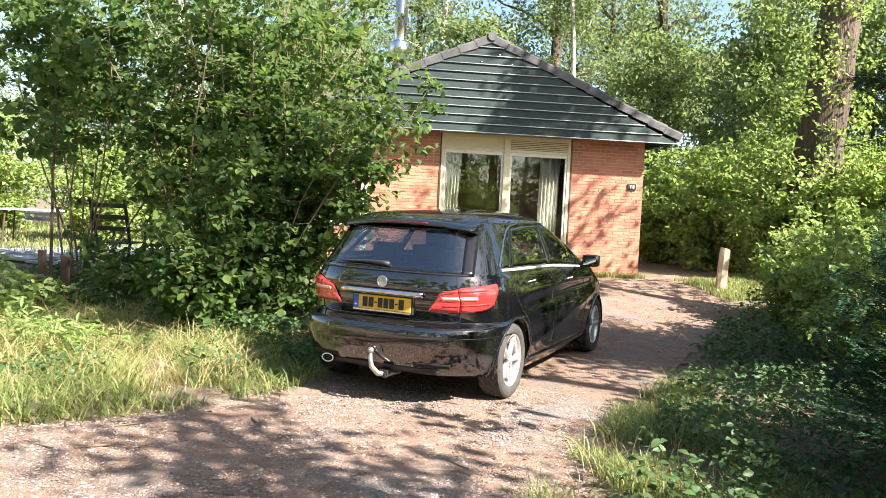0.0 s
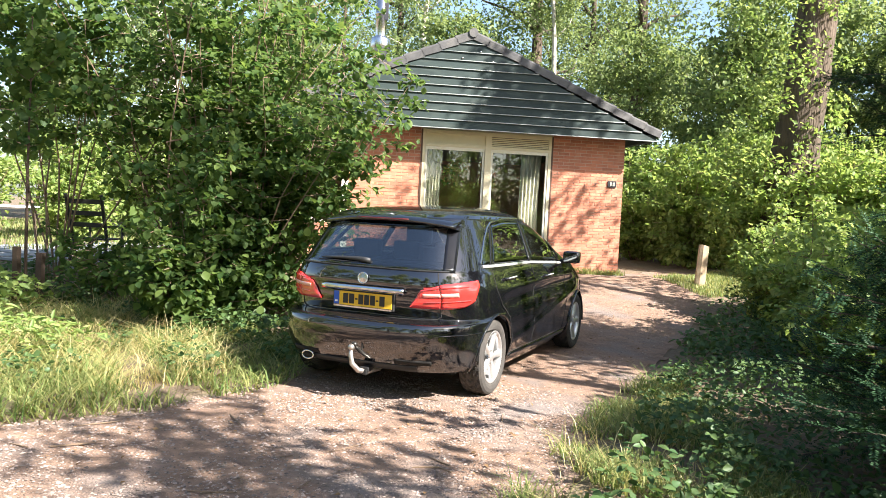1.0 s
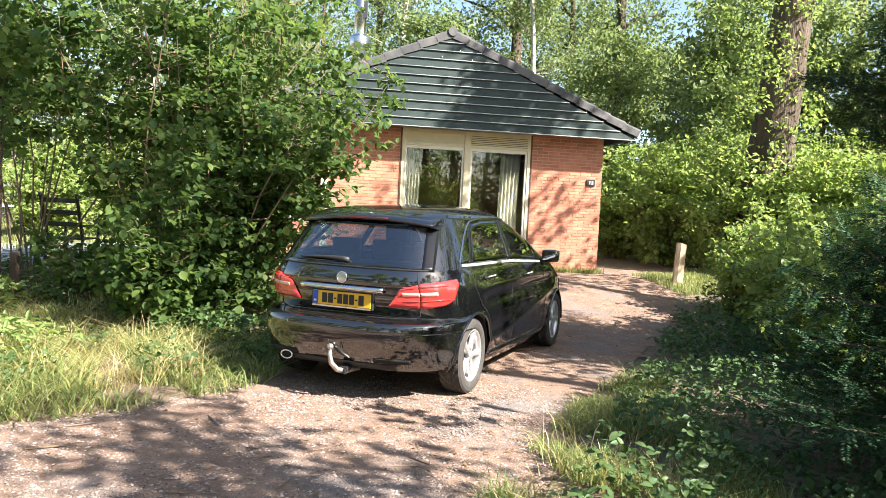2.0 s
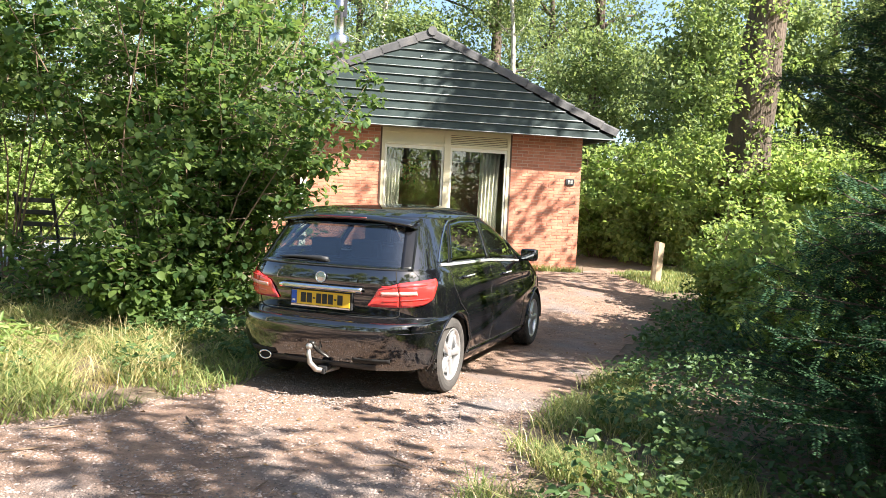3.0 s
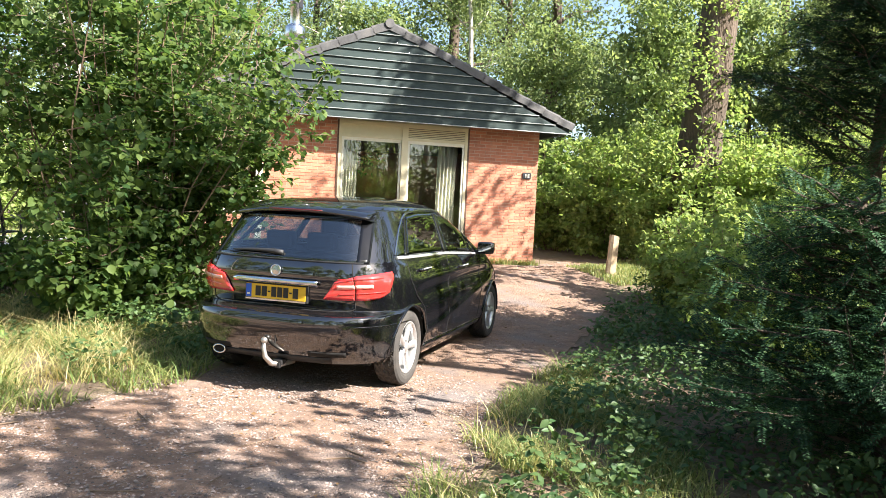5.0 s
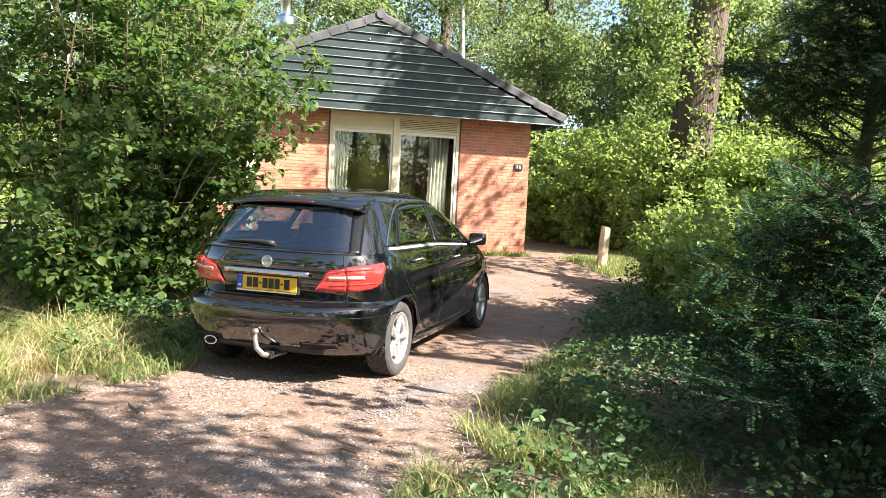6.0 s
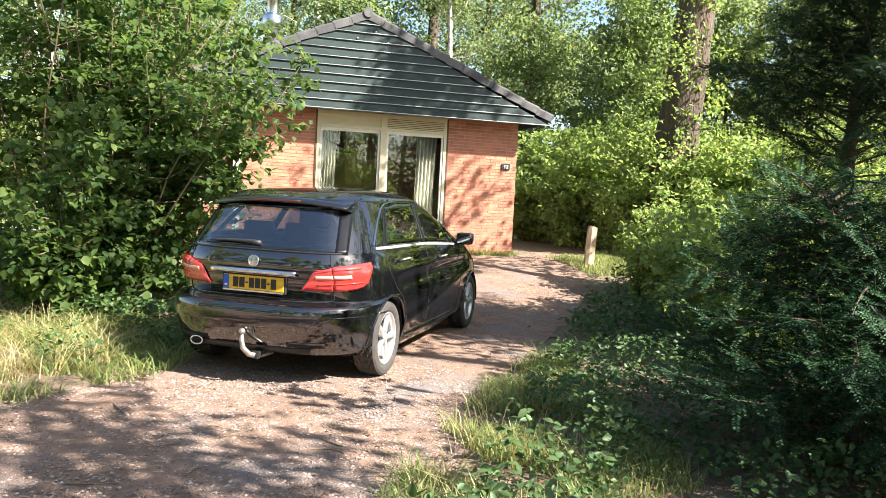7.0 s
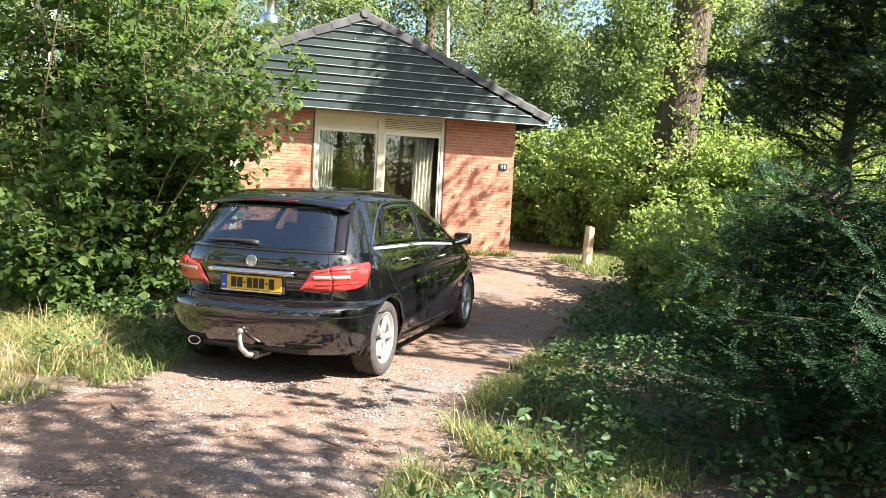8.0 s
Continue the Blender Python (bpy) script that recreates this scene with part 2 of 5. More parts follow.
# ---- lie of the land ----
YAW = radians(31.31)
UX, UY = math.cos(YAW), math.sin(YAW)
WALL_D = 7.79       # the front wall's distance from the origin, across the house
HOUSE = pose(0, 0, 0, 0, 0, 31.31)   # house axes: x along the front wall, y into the house


def rise(x, y):
    """Height of the ground: level where the car stands, up 0.43 m to the house."""
    q = -x * UY + y * UX
    s = np.clip((q - 1.5) / (WALL_D - 1.5), 0, 1)
    return 0.43 * s * s * (3 - 2 * s)


def inside(x, y, poly):
    hit = np.zeros(np.shape(x), bool)
    for (xa, ya), (xb, yb) in zip(poly, poly[1:] + poly[:1]):
        cross = ((ya > y) != (yb > y)) & (x < (xb - xa) * (y - ya) / (yb - ya + 1e-12) + xa)
        hit ^= cross
    return hit

# ---- ground ----
def axis_steps(a, b, near_a, near_b, fine, coarse):
    out, v = [], a
    while v < b:
        out.append(v)
        v += fine if near_a <= v < near_b else coarse
    return np.array(out + [b])


def make_ground():
    xs = axis_steps(-120, 120, -10, 8, 0.25, 4.0)
    ys = axis_steps(-60, 180, -8, 14, 0.25, 4.0)
    X, Y = np.meshgrid(xs, ys)
    Z = rise(X, Y) - 0.012
    lump = np.array([noise.noise((x * 0.9, y * 0.9, 3.0)) for x, y in zip(X.ravel(), Y.ravel())]).reshape(X.shape)
    off_drive = np.clip((np.abs(X - 0.6) - 2.0) / 1.5, 0, 1)
    Z = Z + 0.05 * lump * off_drive
    V = np.stack([X, Y, Z], -1).reshape(-1, 3)
    w = len(xs)
    i = (np.arange(len(ys) - 1)[:, None] * w + np.arange(w - 1)[None]).ravel()
    F = np.stack([i, i + 1, i + w + 1, i + w], 1)
    ob = mesh_from("ground", V, F, M["soil"])
    ob.data.polygons.foreach_set("use_smooth", [True] * len(ob.data.polygons))
    return tagged(ob, "brown forest soil with leaf litter and moss", "ground", kind="structure")


make_ground()
DRIVE = [(-14, -14), (14, -14), (12, -7.5), (4.2, -4.6), (2.1, -2.6), (1.85, -1.2), (1.75, 0.2), (1.8, 2.7), (1.88, 4.4), (1.95, 6.0), (1.5, 8.0),
         (1.0, 8.9), (1.6, 11.0), (0.6, 11.5), (0.1, 9.0), (-1.5, 7.9), (-2.2, 7.2), (-1.9, 5.0), (-1.5, 2.5), (-1.1, 0.3), (-0.78, -0.8), (-1.1, -2.0), (-1.6, -2.9), (-3.4, -3.9), (-14, -6.5)]


def make_drive():
    """Packed gravel with a ragged edge, 1 cm proud of the soil."""
    step = 0.07
    xs, ys = np.arange(-9, 7, step), np.arange(-9, 11.5, step)
    X, Y = np.meshgrid(xs, ys)
    wob = np.array([noise.noise((x * 1.7, y * 1.7, 0)) * 0.14 + noise.noise((x * 6, y * 6, 5)) * 0.06 for x, y in zip(X.ravel(), Y.ravel())]).reshape(X.shape)
    keep = inside(X + wob, Y + wob * 0.7, DRIVE)
    bumps = np.array([noise.noise((x * 2.3, y * 2.3, 9)) * 0.008 + noise.noise((x * 9, y * 9, 2)) * 0.005 for x, y in zip(X.ravel(), Y.ravel())]).reshape(X.shape)
    Z = rise(X, Y) + bumps
    V = np.stack([X, Y, Z], -1).reshape(-1, 3)
    w = len(xs)
    i = (np.arange(len(ys) - 1)[:, None] * w + np.arange(w - 1)[None]).ravel()
    i = i[keep.ravel()[i]]
    F = np.stack([i, i + 1, i + w + 1, i + w], 1)
    used, inv = np.unique(F, return_inverse=True)
    ob = mesh_from("driveway", V[used], inv.reshape(F.shape), M["gravel"])
    ob.data.polygons.foreach_set("use_smooth", [True] * len(ob.data.polygons))
    tagged(ob, "packed sandy gravel driveway leading to the house", "driveway", kind="structure")


make_drive()

# ---- house ----
FLOOR = 0.43
EAVE_Z, APEX_Z, APEX_U = 3.01, 4.80, 1.65
WALL_L, WALL_R = -1.52, 4.818
FRONT = WALL_D
OVER = 0.445
house = thing("house", "small red brick bungalow with dark green boarded gable", "house", HOUSE)
HOUSE_PARTS = {}


def build_house():
    t = 0.10
    WIN_L, WIN_R, WIN_T = 0.863, 3.352, 3.03
    # mortar bed of the front wall, in panels round the openings, 8 mm behind the brick faces
    top, back = 3.10, FRONT + t
    f = FRONT + 0.008
    panels = [(-0.50, WIN_L, FLOOR - 0.3, top), (WIN_R, WALL_R, FLOOR - 0.3, top), (WALL_L, -0.50, FLOOR - 0.3, FLOOR + 0.75), (WALL_L, -0.50, 2.85, top), (WALL_L, WALL_L + 0.12, FLOOR + 0.75, 2.85)]
    for a, b, z0, z1 in panels:
        pier = part("front_wall", box(a, b, f, back, z0, z1), M["mortar"], house)
        HOUSE_PARTS["front_left" if a == -0.50 else "front" if a == WIN_R else "front_low" if a == WALL_L and z0 < 0.5 else "front_other"] = pier
    bm = bmesh.new()
    box(WALL_R - t, WALL_R - 0.008, back, FRONT + 7.5, FLOOR - 0.3, top, bm=bm)
    HOUSE_PARTS["side"] = part("side_wall", bm, M["mortar"], house)
    bm = box(WALL_L, WALL_L + t, back, FRONT + 7.5, FLOOR - 0.3, top)
    part("side_wall", bm, M["brick_far"], house)
    bm = box(WALL_L + t, WALL_R - t, FRONT + 7.4, FRONT + 7.5, FLOOR - 0.3, top)
    part("back_wall", bm, M["brick_far"], house)
    # floor and ceiling carry the room's dimness in their dark colour
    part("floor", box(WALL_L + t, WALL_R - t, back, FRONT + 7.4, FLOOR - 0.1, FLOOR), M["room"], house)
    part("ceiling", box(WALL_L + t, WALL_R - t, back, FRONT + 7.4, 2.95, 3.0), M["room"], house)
    part("lintel", box(WIN_L, WIN_R, FRONT + 0.004, back, WIN_T + 0.002, top + 0.005), M["cream"], house)
    # gable boards: overlapping, each leaning out at its foot
    boards, low, high = 11, EAVE_Z, APEX_Z - 0.13
    pitch = 0.155
    run = (5.30 - APEX_U) / (high - low)
    gy = FRONT - OVER
    for i in range(boards):
        z0, z1 = low + i * pitch, low + (i + 1) * pitch + 0.02
        z1 = min(z1, high)
        w0, w1 = (high - z0) * run, max((high - z1) * run, 0.02)
        bm = bmesh.new()
        front = gy - 0.020
        vs = [(APEX_U - w0, front, z0), (APEX_U + w0, front, z0), (APEX_U + w1, gy, z1), (APEX_U - w1, gy, z1)]
        bk = [(x, gy + 0.02, z) for x, _, z in vs]
        a = [bm.verts.new(v) for v in vs]
        b = [bm.verts.new(v) for v in bk]
        bm.faces.new(a)
        bm.faces.new(b[::-1])
        for k in range(4):
            bm.faces.new((a[k], b[k], b[(k + 1) % 4], a[(k + 1) % 4]))
        board = part("gable_board", bm, M["siding"], house)
        # bead along the board's foot; its pale colour stands in for a sun highlight
        lip = tube([(APEX_U - w0, front - 0.004, z0 + 0.008), (APEX_U + w0, front - 0.004, z0 + 0.008)], 0.0085, 10)
        part("board_lip", lip, M["lip"], board, "lower edge of a board with its glint put in as pale grey", smooth=True)
    # soffit under the boards
    part("soffit", box(APEX_U - 3.6, APEX_U + 3.6, gy + 0.021, FRONT + 0.1, EAVE_Z + 0.10, EAVE_Z + 0.12), M["siding"], house)
    part("gable_backing", sheet([[(APEX_U - 3.6, gy + 0.03, low + 0.02), (APEX_U + 3.6, gy + 0.03, low + 0.02)], [(APEX_U - 0.01, gy + 0.03, high - 0.02), (APEX_U + 0.01, gy + 0.03, high - 0.02)]]), M["siding"], house)
    # roof slopes
    eave_u = 3.69
    th = 0.07
    slope = (APEX_Z - 3.20) / eave_u
    for sgn in (1, -1):
        bm = bmesh.new()
        y0, y1 = gy - 0.01, FRONT + 8.0
        pts = [(APEX_U, APEX_Z - 0.02), (APEX_U + sgn * (eave_u - 0.02), 3.185)]
        c = [bm.verts.new((u, y, z - dz)) for y in (y0, y1) for dz in (0, th) for u, z in pts]
        for quad in ((0, 1, 5, 4), (2, 3, 7, 6), (0, 1, 3, 2), (4, 5, 7, 6), (1, 3, 7, 5), (0, 2, 6, 4)):
            bm.faces.new([c[q] for q in quad])
        bmesh.ops.recalc_face_normals(bm, faces=bm.faces)
        part("roof_slope", bm, M["roof_tile"], house)
        # verge tiles along the gable edge, one by one, each lapping the next
        count = 12
        d = Vector((sgn * eave_u, 0, 3.20 - APEX_Z))
        L = d.length / count
        d.normalize()
        up = Vector((-d.z * sgn, 0, d.x * sgn)).normalized()
        if up.z < 0:
            up = -up
        for k in range(count):
            o = Vector((APEX_U, gy - 0.035, APEX_Z)) + d * (L * k)
            bm = bmesh.new()
            a0, a1 = Vector((0, 0, 0)), d * (L * 1.06)
            lift0, lift1 = up * 0.012, up * 0.034
            ring = []
            for base, lift in ((a0, lift0), (a1, lift1)):
                ring.append([base + lift + Vector((0, 0.26, 0)), base + lift + Vector((0, 0.012, 0)), base + lift * 0.6 - up * 0.02, base + lift - up * 0.15, base + lift - up * 0.15 + Vector((0, 0.03, 0)), base + lift - up * 0.035 + Vector((0, 0.035, 0)), base + lift - up * 0.03 + Vector((0, 0.26, 0))])
            va = [bm.verts.new(p) for p in ring[0]]
            vb = [bm.verts.new(p) for p in ring[1]]
            m7 = len(va)
            for q in range(m7):
                bm.faces.new((va[q], va[(q + 1) % m7], vb[(q + 1) % m7], vb[q]))
            bm.faces.new(va[::-1])
            bm.faces.new(vb)
            bmesh.ops.recalc_face_normals(bm, faces=bm.faces)
            ob = part("verge_tile", bm, M["roof_tile"], house)
            ob.location = o
    # ridge cap at the gable's tip
    part("ridge_tile", tube([(APEX_U, gy - 0.06, APEX_Z - 0.03), (APEX_U, FRONT + 8.0, APEX_Z - 0.03)], 0.085, 10), M["roof_tile"], house)
    part("eave_board", box(APEX_U + 3.52, APEX_U + 3.62, gy + 0.03, FRONT + 7.9, 3.02, 3.14), M["siding"], house)
    for u, z in ((1.47, 4.30), (1.80, 4.44), (2.03, 4.28)):
        bm = bmesh.new()
        bmesh.ops.create_uvsphere(bm, u_segments=8, v_segments=6, radius=0.018)
        ob = part("vent_knob", bm, M["steel"], house)
        ob.location = (u, gy - 0.02, z)
    # glazed front: frame, head boards, panes, curtains
    win = part("window", box(WIN_L, WIN_L + 0.055, FRONT - 0.01, FRONT + 0.07, FLOOR, WIN_T), M["cream"], house, "cream framed two-light front window")

    def bar(name, a, b, z0, z1, y0=-0.015, y1=0.065, m="cream"):
        return part(name, box(a, b, FRONT + y0, FRONT + y1, z0, z1, bevel=0.004), M[m], win)
    bar("stile", WIN_R - 0.055, WIN_R, FLOOR, WIN_T)
    bar("mullion", 2.055, 2.175, FLOOR, WIN_T, -0.03, 0.065)
    bar("head", WIN_L + 0.055, WIN_R - 0.055, 2.955, WIN_T, -0.02, 0.06)
    bar("transom", WIN_L + 0.055, WIN_R - 0.055, 2.72, 2.775, -0.025, 0.06)
    bar("head_panel", WIN_L + 0.055, 2.055, 2.775, 2.955, 0.01, 0.05)
    bar("bottom_rail", WIN_L + 0.055, WIN_R - 0.055, FLOOR, FLOOR + 0.12)
    for k in range(5):
        z = 2.785 + k * 0.034
        part("louvre", box(2.175, WIN_R - 0.055, FRONT + 0.0, FRONT + 0.03, z, z + 0.022, bevel=0.003), M["cream"], win)
    part("louvre_backing", box(2.175, WIN_R - 0.055, FRONT + 0.031, FRONT + 0.05, 2.775, 2.955), M["brown"], win)
    for a, b in ((WIN_L + 0.06, 2.05), (2.18, WIN_R - 0.06)):
        for z0, z1, x0, x1 in ((2.66, 2.72, a, b), (FLOOR + 0.12, FLOOR + 0.18, a, b), (FLOOR + 0.18, 2.66, a, a + 0.035), (FLOOR + 0.18, 2.66, b - 0.035, b)):
            part("sash", box(x0, x1, FRONT + 0.0, FRONT + 0.05, z0, z1, bevel=0.003), M["white"], win)
        ob = part("pane", box(a + 0.03, b - 0.03, FRONT + 0.022, FRONT + 0.028, FLOOR + 0.17, 2.67), M["glass"], win)
        ob.visible_shadow = False
    part("brown_trim", box(WIN_R + 0.003, WIN_R + 0.035, FRONT - 0.012, FRONT + 0.02, FLOOR, 3.03), M["brown"], win)
    part("brown_trim", box(WIN_L - 0.03, WIN_L - 0.003, FRONT - 0.012, FRONT + 0.02, FLOOR, 3.03), M["brown"], win)
    for a, b, top_z in ((0.94, 1.27, 2.70), (2.80, 3.22, 2.70)):
        rows = []
        for z in (top_z, 2.2, 1.6, 1.0, FLOOR + 0.05):
            row = []
            for k in range(61):
                s = k / 60
                pinch = 1.0 - 0.10 * math.sin(math.pi * (top_z - z) / 2.2)
                u = a + (b - a) * s * pinch
                row.append((u, FRONT + 0.16 + 0.032 * math.sin(s * 34 + 0.5 * math.sin(z * 2)), z))
            rows.append(row)
        bm = sheet(rows)
        bmesh.ops.solidify(bm, geom=bm.faces[:], thickness=0.003)
        part("curtain", bm, M["curtain"], win, smooth=True)
    # second window beyond the brick pier
    win2 = part("window", box(-0.62, -0.50, FRONT - 0.02, FRONT + 0.07, FLOOR, 3.0, bevel=0.004), M["white"], house, "white framed side light of the front")
    part("sash", box(WALL_L + 0.12, -0.62, FRONT + 0.01, FRONT + 0.05, 2.70, 2.84, bevel=0.004), M["white"], win2)
    part("sash", box(WALL_L + 0.12, -0.62, FRONT + 0.01, FRONT + 0.05, FLOOR + 0.76, FLOOR + 0.84, bevel=0.004), M["white"], win2)
    ob = part("pane", box(WALL_L + 0.12, -0.62, FRONT + 0.022, FRONT + 0.028, FLOOR + 0.84, 2.70), M["glass"], win2)
    ob.visible_shadow = False
    # number plate by the corner, its characters as plain bars
    sign = part("house_sign", box(4.51, 4.68, FRONT - 0.022, FRONT - 0.002, 2.125, 2.245, bevel=0.004), M["sign_dark"], house, "small dark house sign with pale marks")
    for a, b in ((4.555, 4.585), (4.605, 4.645)):
        part("sign_bar", box(a, b, FRONT - 0.026, FRONT - 0.0225, 2.15, 2.22), M["white"], sign)
    # flue on the far side of the left slope
    u, y = 0.03, FRONT + 1.5
    z = APEX_Z - 0.02 - slope * (APEX_U - u)
    chim = part("flue", lathe([(0.13, -0.1), (0.13, 0.58), (0.20, 0.66), (0.21, 0.68), (0.21, 0.86), (0.20, 0.88), (0.125, 0.92), (0.12, 0.93)], 28), M["steel"], house, "stainless steel flue with a skirt", smooth=True)
    chim.location = (u, y, z)
    part("flue_pipe", lathe([(0.115, 0.93), (0.115, 1.35), (0.128, 1.36), (0.128, 1.40), (0.115, 1.41), (0.115, 2.6), (0.0, 2.6)], 28), M["steel"], chim, smooth=True)
    part("clamp", box(0.06, 0.14, -0.10, -0.02, 1.25, 1.6, bevel=0.01), M["sign_dark"], chim)



M["glass"] = glass_mat("window_glass", (0.95, 0.97, 0.96), 0.0, 1.75)
# pale grey that paints the highlight line on the board edges
M["lip"] = mat("board_edge_glint", (0.34, 0.36, 0.35), 0.35, vary=0.45, scale=5)
M["sign_dark"] = mat("dark_enamel", (0.03, 0.03, 0.035), 0.4, vary=0.1, scale=20)
build_house()

# ---- car ----
M["paint"] = mat("black_car_paint", (0.004, 0.004, 0.005), 0.28, vary=0.3, scale=3, coat=1.0)
M["gloss_black"] = mat("gloss_black_trim", (0.006, 0.006, 0.007), 0.12, vary=0.2, scale=6)
M["plastic"] = mat("black_plastic", (0.018, 0.018, 0.019), 0.55, vary=0.2, scale=30)
M["dark"] = mat("dark_underside", (0.012, 0.011, 0.010), 0.9, vary=0.3, scale=12)
M["tyre"] = mat("dusty_tyre_rubber", (0.045, 0.041, 0.037), 0.85, vary=0.35, scale=18, bump=0.2, bump_scale=120, depth=0.002, spots=((0.075, 0.062, 0.052), 0.6, 9))
M["alloy"] = mat("silver_alloy", (0.60, 0.60, 0.60), 0.33, 0.75, vary=0.08, scale=15)
M["lamp_red"] = mat("red_lamp_plastic", (0.62, 0.035, 0.03), 0.22, vary=0.12, scale=14, coat=1.0)
M["lamp_pale"] = mat("pale_lamp_plastic", (0.82, 0.38, 0.32), 0.25, vary=0.1, scale=20, coat=1.0)
M["plate"] = mat("yellow_plate", (0.78, 0.47, 0.03), 0.4, vary=0.05, scale=30)
M["plate_blue"] = mat("blue_plate_strip", (0.02, 0.10, 0.50), 0.4, vary=0.05, scale=30)
M["ink"] = mat("black_ink", (0.02, 0.02, 0.02), 0.5, vary=0.1, scale=30)
M["seat"] = mat("seat_cloth", (0.05, 0.048, 0.045), 0.9, vary=0.2, scale=20)
M["car_glass"] = glass_mat("tinted_car_glass", (0.50, 0.56, 0.56), 0.0, 2.0)
M["mirror"] = mat("mirror_glass", (0.30, 0.32, 0.33), 0.03, 1.0, vary=0.02, scale=5)
M["bright"] = mat("bright_trim", (0.85, 0.85, 0.84), 0.18, 0.6, vary=0.03, scale=10)
M["brake_dark"] = mat("dark_red_plastic", (0.10, 0.008, 0.008), 0.3, vary=0.1, scale=10)
M["ball"] = mat("worn_steel", (0.42, 0.40, 0.37), 0.42, 0.8, vary=0.25, scale=30, spots=((0.30, 0.20, 0.13), 0.5, 25))

ZS = [0.18, 0.22, 0.28, 0.35, 0.42, 0.50, 0.56, 0.60, 0.63, 0.66, 0.70, 0.76, 0.82, 0.88, 0.92, 0.97, 1.02, 1.06, 1.20, 1.36, 1.44, 1.47, 1.49, 1.51, 1.53, 1.548, 1.557]
WS = [0.78, 0.825, 0.855, 0.872, 0.882, 0.888, 0.891, 0.892, 0.892, 0.892, 0.891, 0.889, 0.886, 0.880, 0.872, 0.858, 0.842, 0.822, 0.755, 0.675, 0.630, 0.600, 0.565, 0.51, 0.42, 0.27, 0.06]
ZR = [0.18, 0.22, 0.28, 0.35, 0.42, 0.50, 0.56, 0.60, 0.622, 0.634, 0.644, 0.652, 0.66, 0.70, 0.74, 0.78, 0.82, 0.88, 0.92, 0.97, 1.02, 1.06, 1.20, 1.36, 1.44, 1.47, 1.49, 1.51, 1.53, 1.548, 1.557]
RS = [-0.54, -0.66, -0.735, -0.785, -0.815, -0.838, -0.842, -0.838, -0.822, -0.79, -0.72, -0.650, -0.638, -0.652, -0.665, -0.672, -0.668, -0.690, -0.695, -0.685, -0.665, -0.632, -0.530, -0.405, -0.33, -0.21, -0.05, 0.15, 0.42, 0.78, 1.02]
FS = [3.32, 3.42, 3.47, 3.50, 3.52, 3.53, 3.53, 3.52, 3.515, 3.51, 3.495, 3.46, 3.38, 3.18, 3.00, 2.78, 2.60, 2.44, 2.13, 1.78, 1.56, 1.46, 1.40, 1.34, 1.27, 1.17, 1.08]
REAR_K, POW = 0.25, 3.5


def prof(z, table):
    return float(np.interp(z, ZR if table is RS else ZS, table))


def crease(y, z):
    """Pressed lines of the flank: a shoulder, and a hollow that rises along the doors."""
    mid = max(0.0, min(1.0, (y + 0.2) / 0.5)) * max(0.0, min(1.0, (3.2 - y) / 0.5))
    line = 0.845 + 0.035 * y if y < 1.6 else 0.90
    low = 0.40 + 0.14 * max(0.0, (y - 0.5)) ** 1.2
    return mid * (0.012 * math.exp(-(((z - line) / 0.035) ** 2)) - 0.022 * math.exp(-(((z - line + 0.10) / 0.07) ** 2)) + 0.014 * math.exp(-(((z - low) / 0.04) ** 2)))


def front_k(z):
    return min(2.35, prof(z, FS) - 0.35)


def flank(y, z):
    """Half width of the body at a place along it."""
    w, k, fk = prof(z, WS), REAR_K if z < 1.44 else max(REAR_K, prof(z, RS) + 0.3), front_k(z)
    if y < k:
        t = min((k - y) / (k - prof(z, RS)), 1.0)
        return w * (1 - t ** POW) ** (1 / POW)
    if y > fk:
        t = min((y - fk) / (prof(z, FS) - fk), 1.0)
        return w * (1 - t ** 2.8) ** (1 / 2.8)
    return w + crease(y, z)


def tail(x, z, off=0.0):
    """Point on the rear at a distance x from the middle."""
    w = prof(z, WS)
    t = min(abs(x) / w, 1.0)
    y = REAR_K - (REAR_K - prof(z, RS)) * (1 - t ** POW) ** (1 / POW)
    return Vector((x, y - off, z))


def corner(deg, z, off=0.0, sgn=1):
    """Point on the rear by its turn round the corner: 0 the middle, 90 the flank."""
    a, w = radians(deg), prof(z, WS) + off
    return Vector((sgn * w * math.sin(a) ** (2 / POW), REAR_K - (REAR_K - prof(z, RS) + off) * math.cos(a) ** (2 / POW), z))


def side_point(y, z, off=0.0, sgn=1):
    return Vector((sgn * (flank(y, z) + off), y, z))


WIN_TOP_Y = [-0.20, -0.10, 0.05, 0.20, 0.35, 0.70, 1.15, 1.45, 1.68, 1.85, 1.97]
WIN_TOP_Z = [1.085, 1.175, 1.285, 1.365, 1.415, 1.447, 1.455, 1.428, 1.375, 1.23, 1.09]


def win_top(y):
    return float(np.interp(y, WIN_TOP_Y, WIN_TOP_Z))


def win_low(y):
    return float(np.interp(y, [-0.2, 1.0, 1.97], [1.072, 1.065, 1.022]))


def in_side_glass(y, z):
    return -0.12 < y < 1.88 and win_low(y) + 0.025 < z < win_top(y) - 0.025


def rear_half(z):
    return float(np.interp(z, [1.03, 1.38], [0.66, 0.575]))


WHEELS = [(0.0, 0.315), (2.70, 0.315)]
ARCH = 0.352


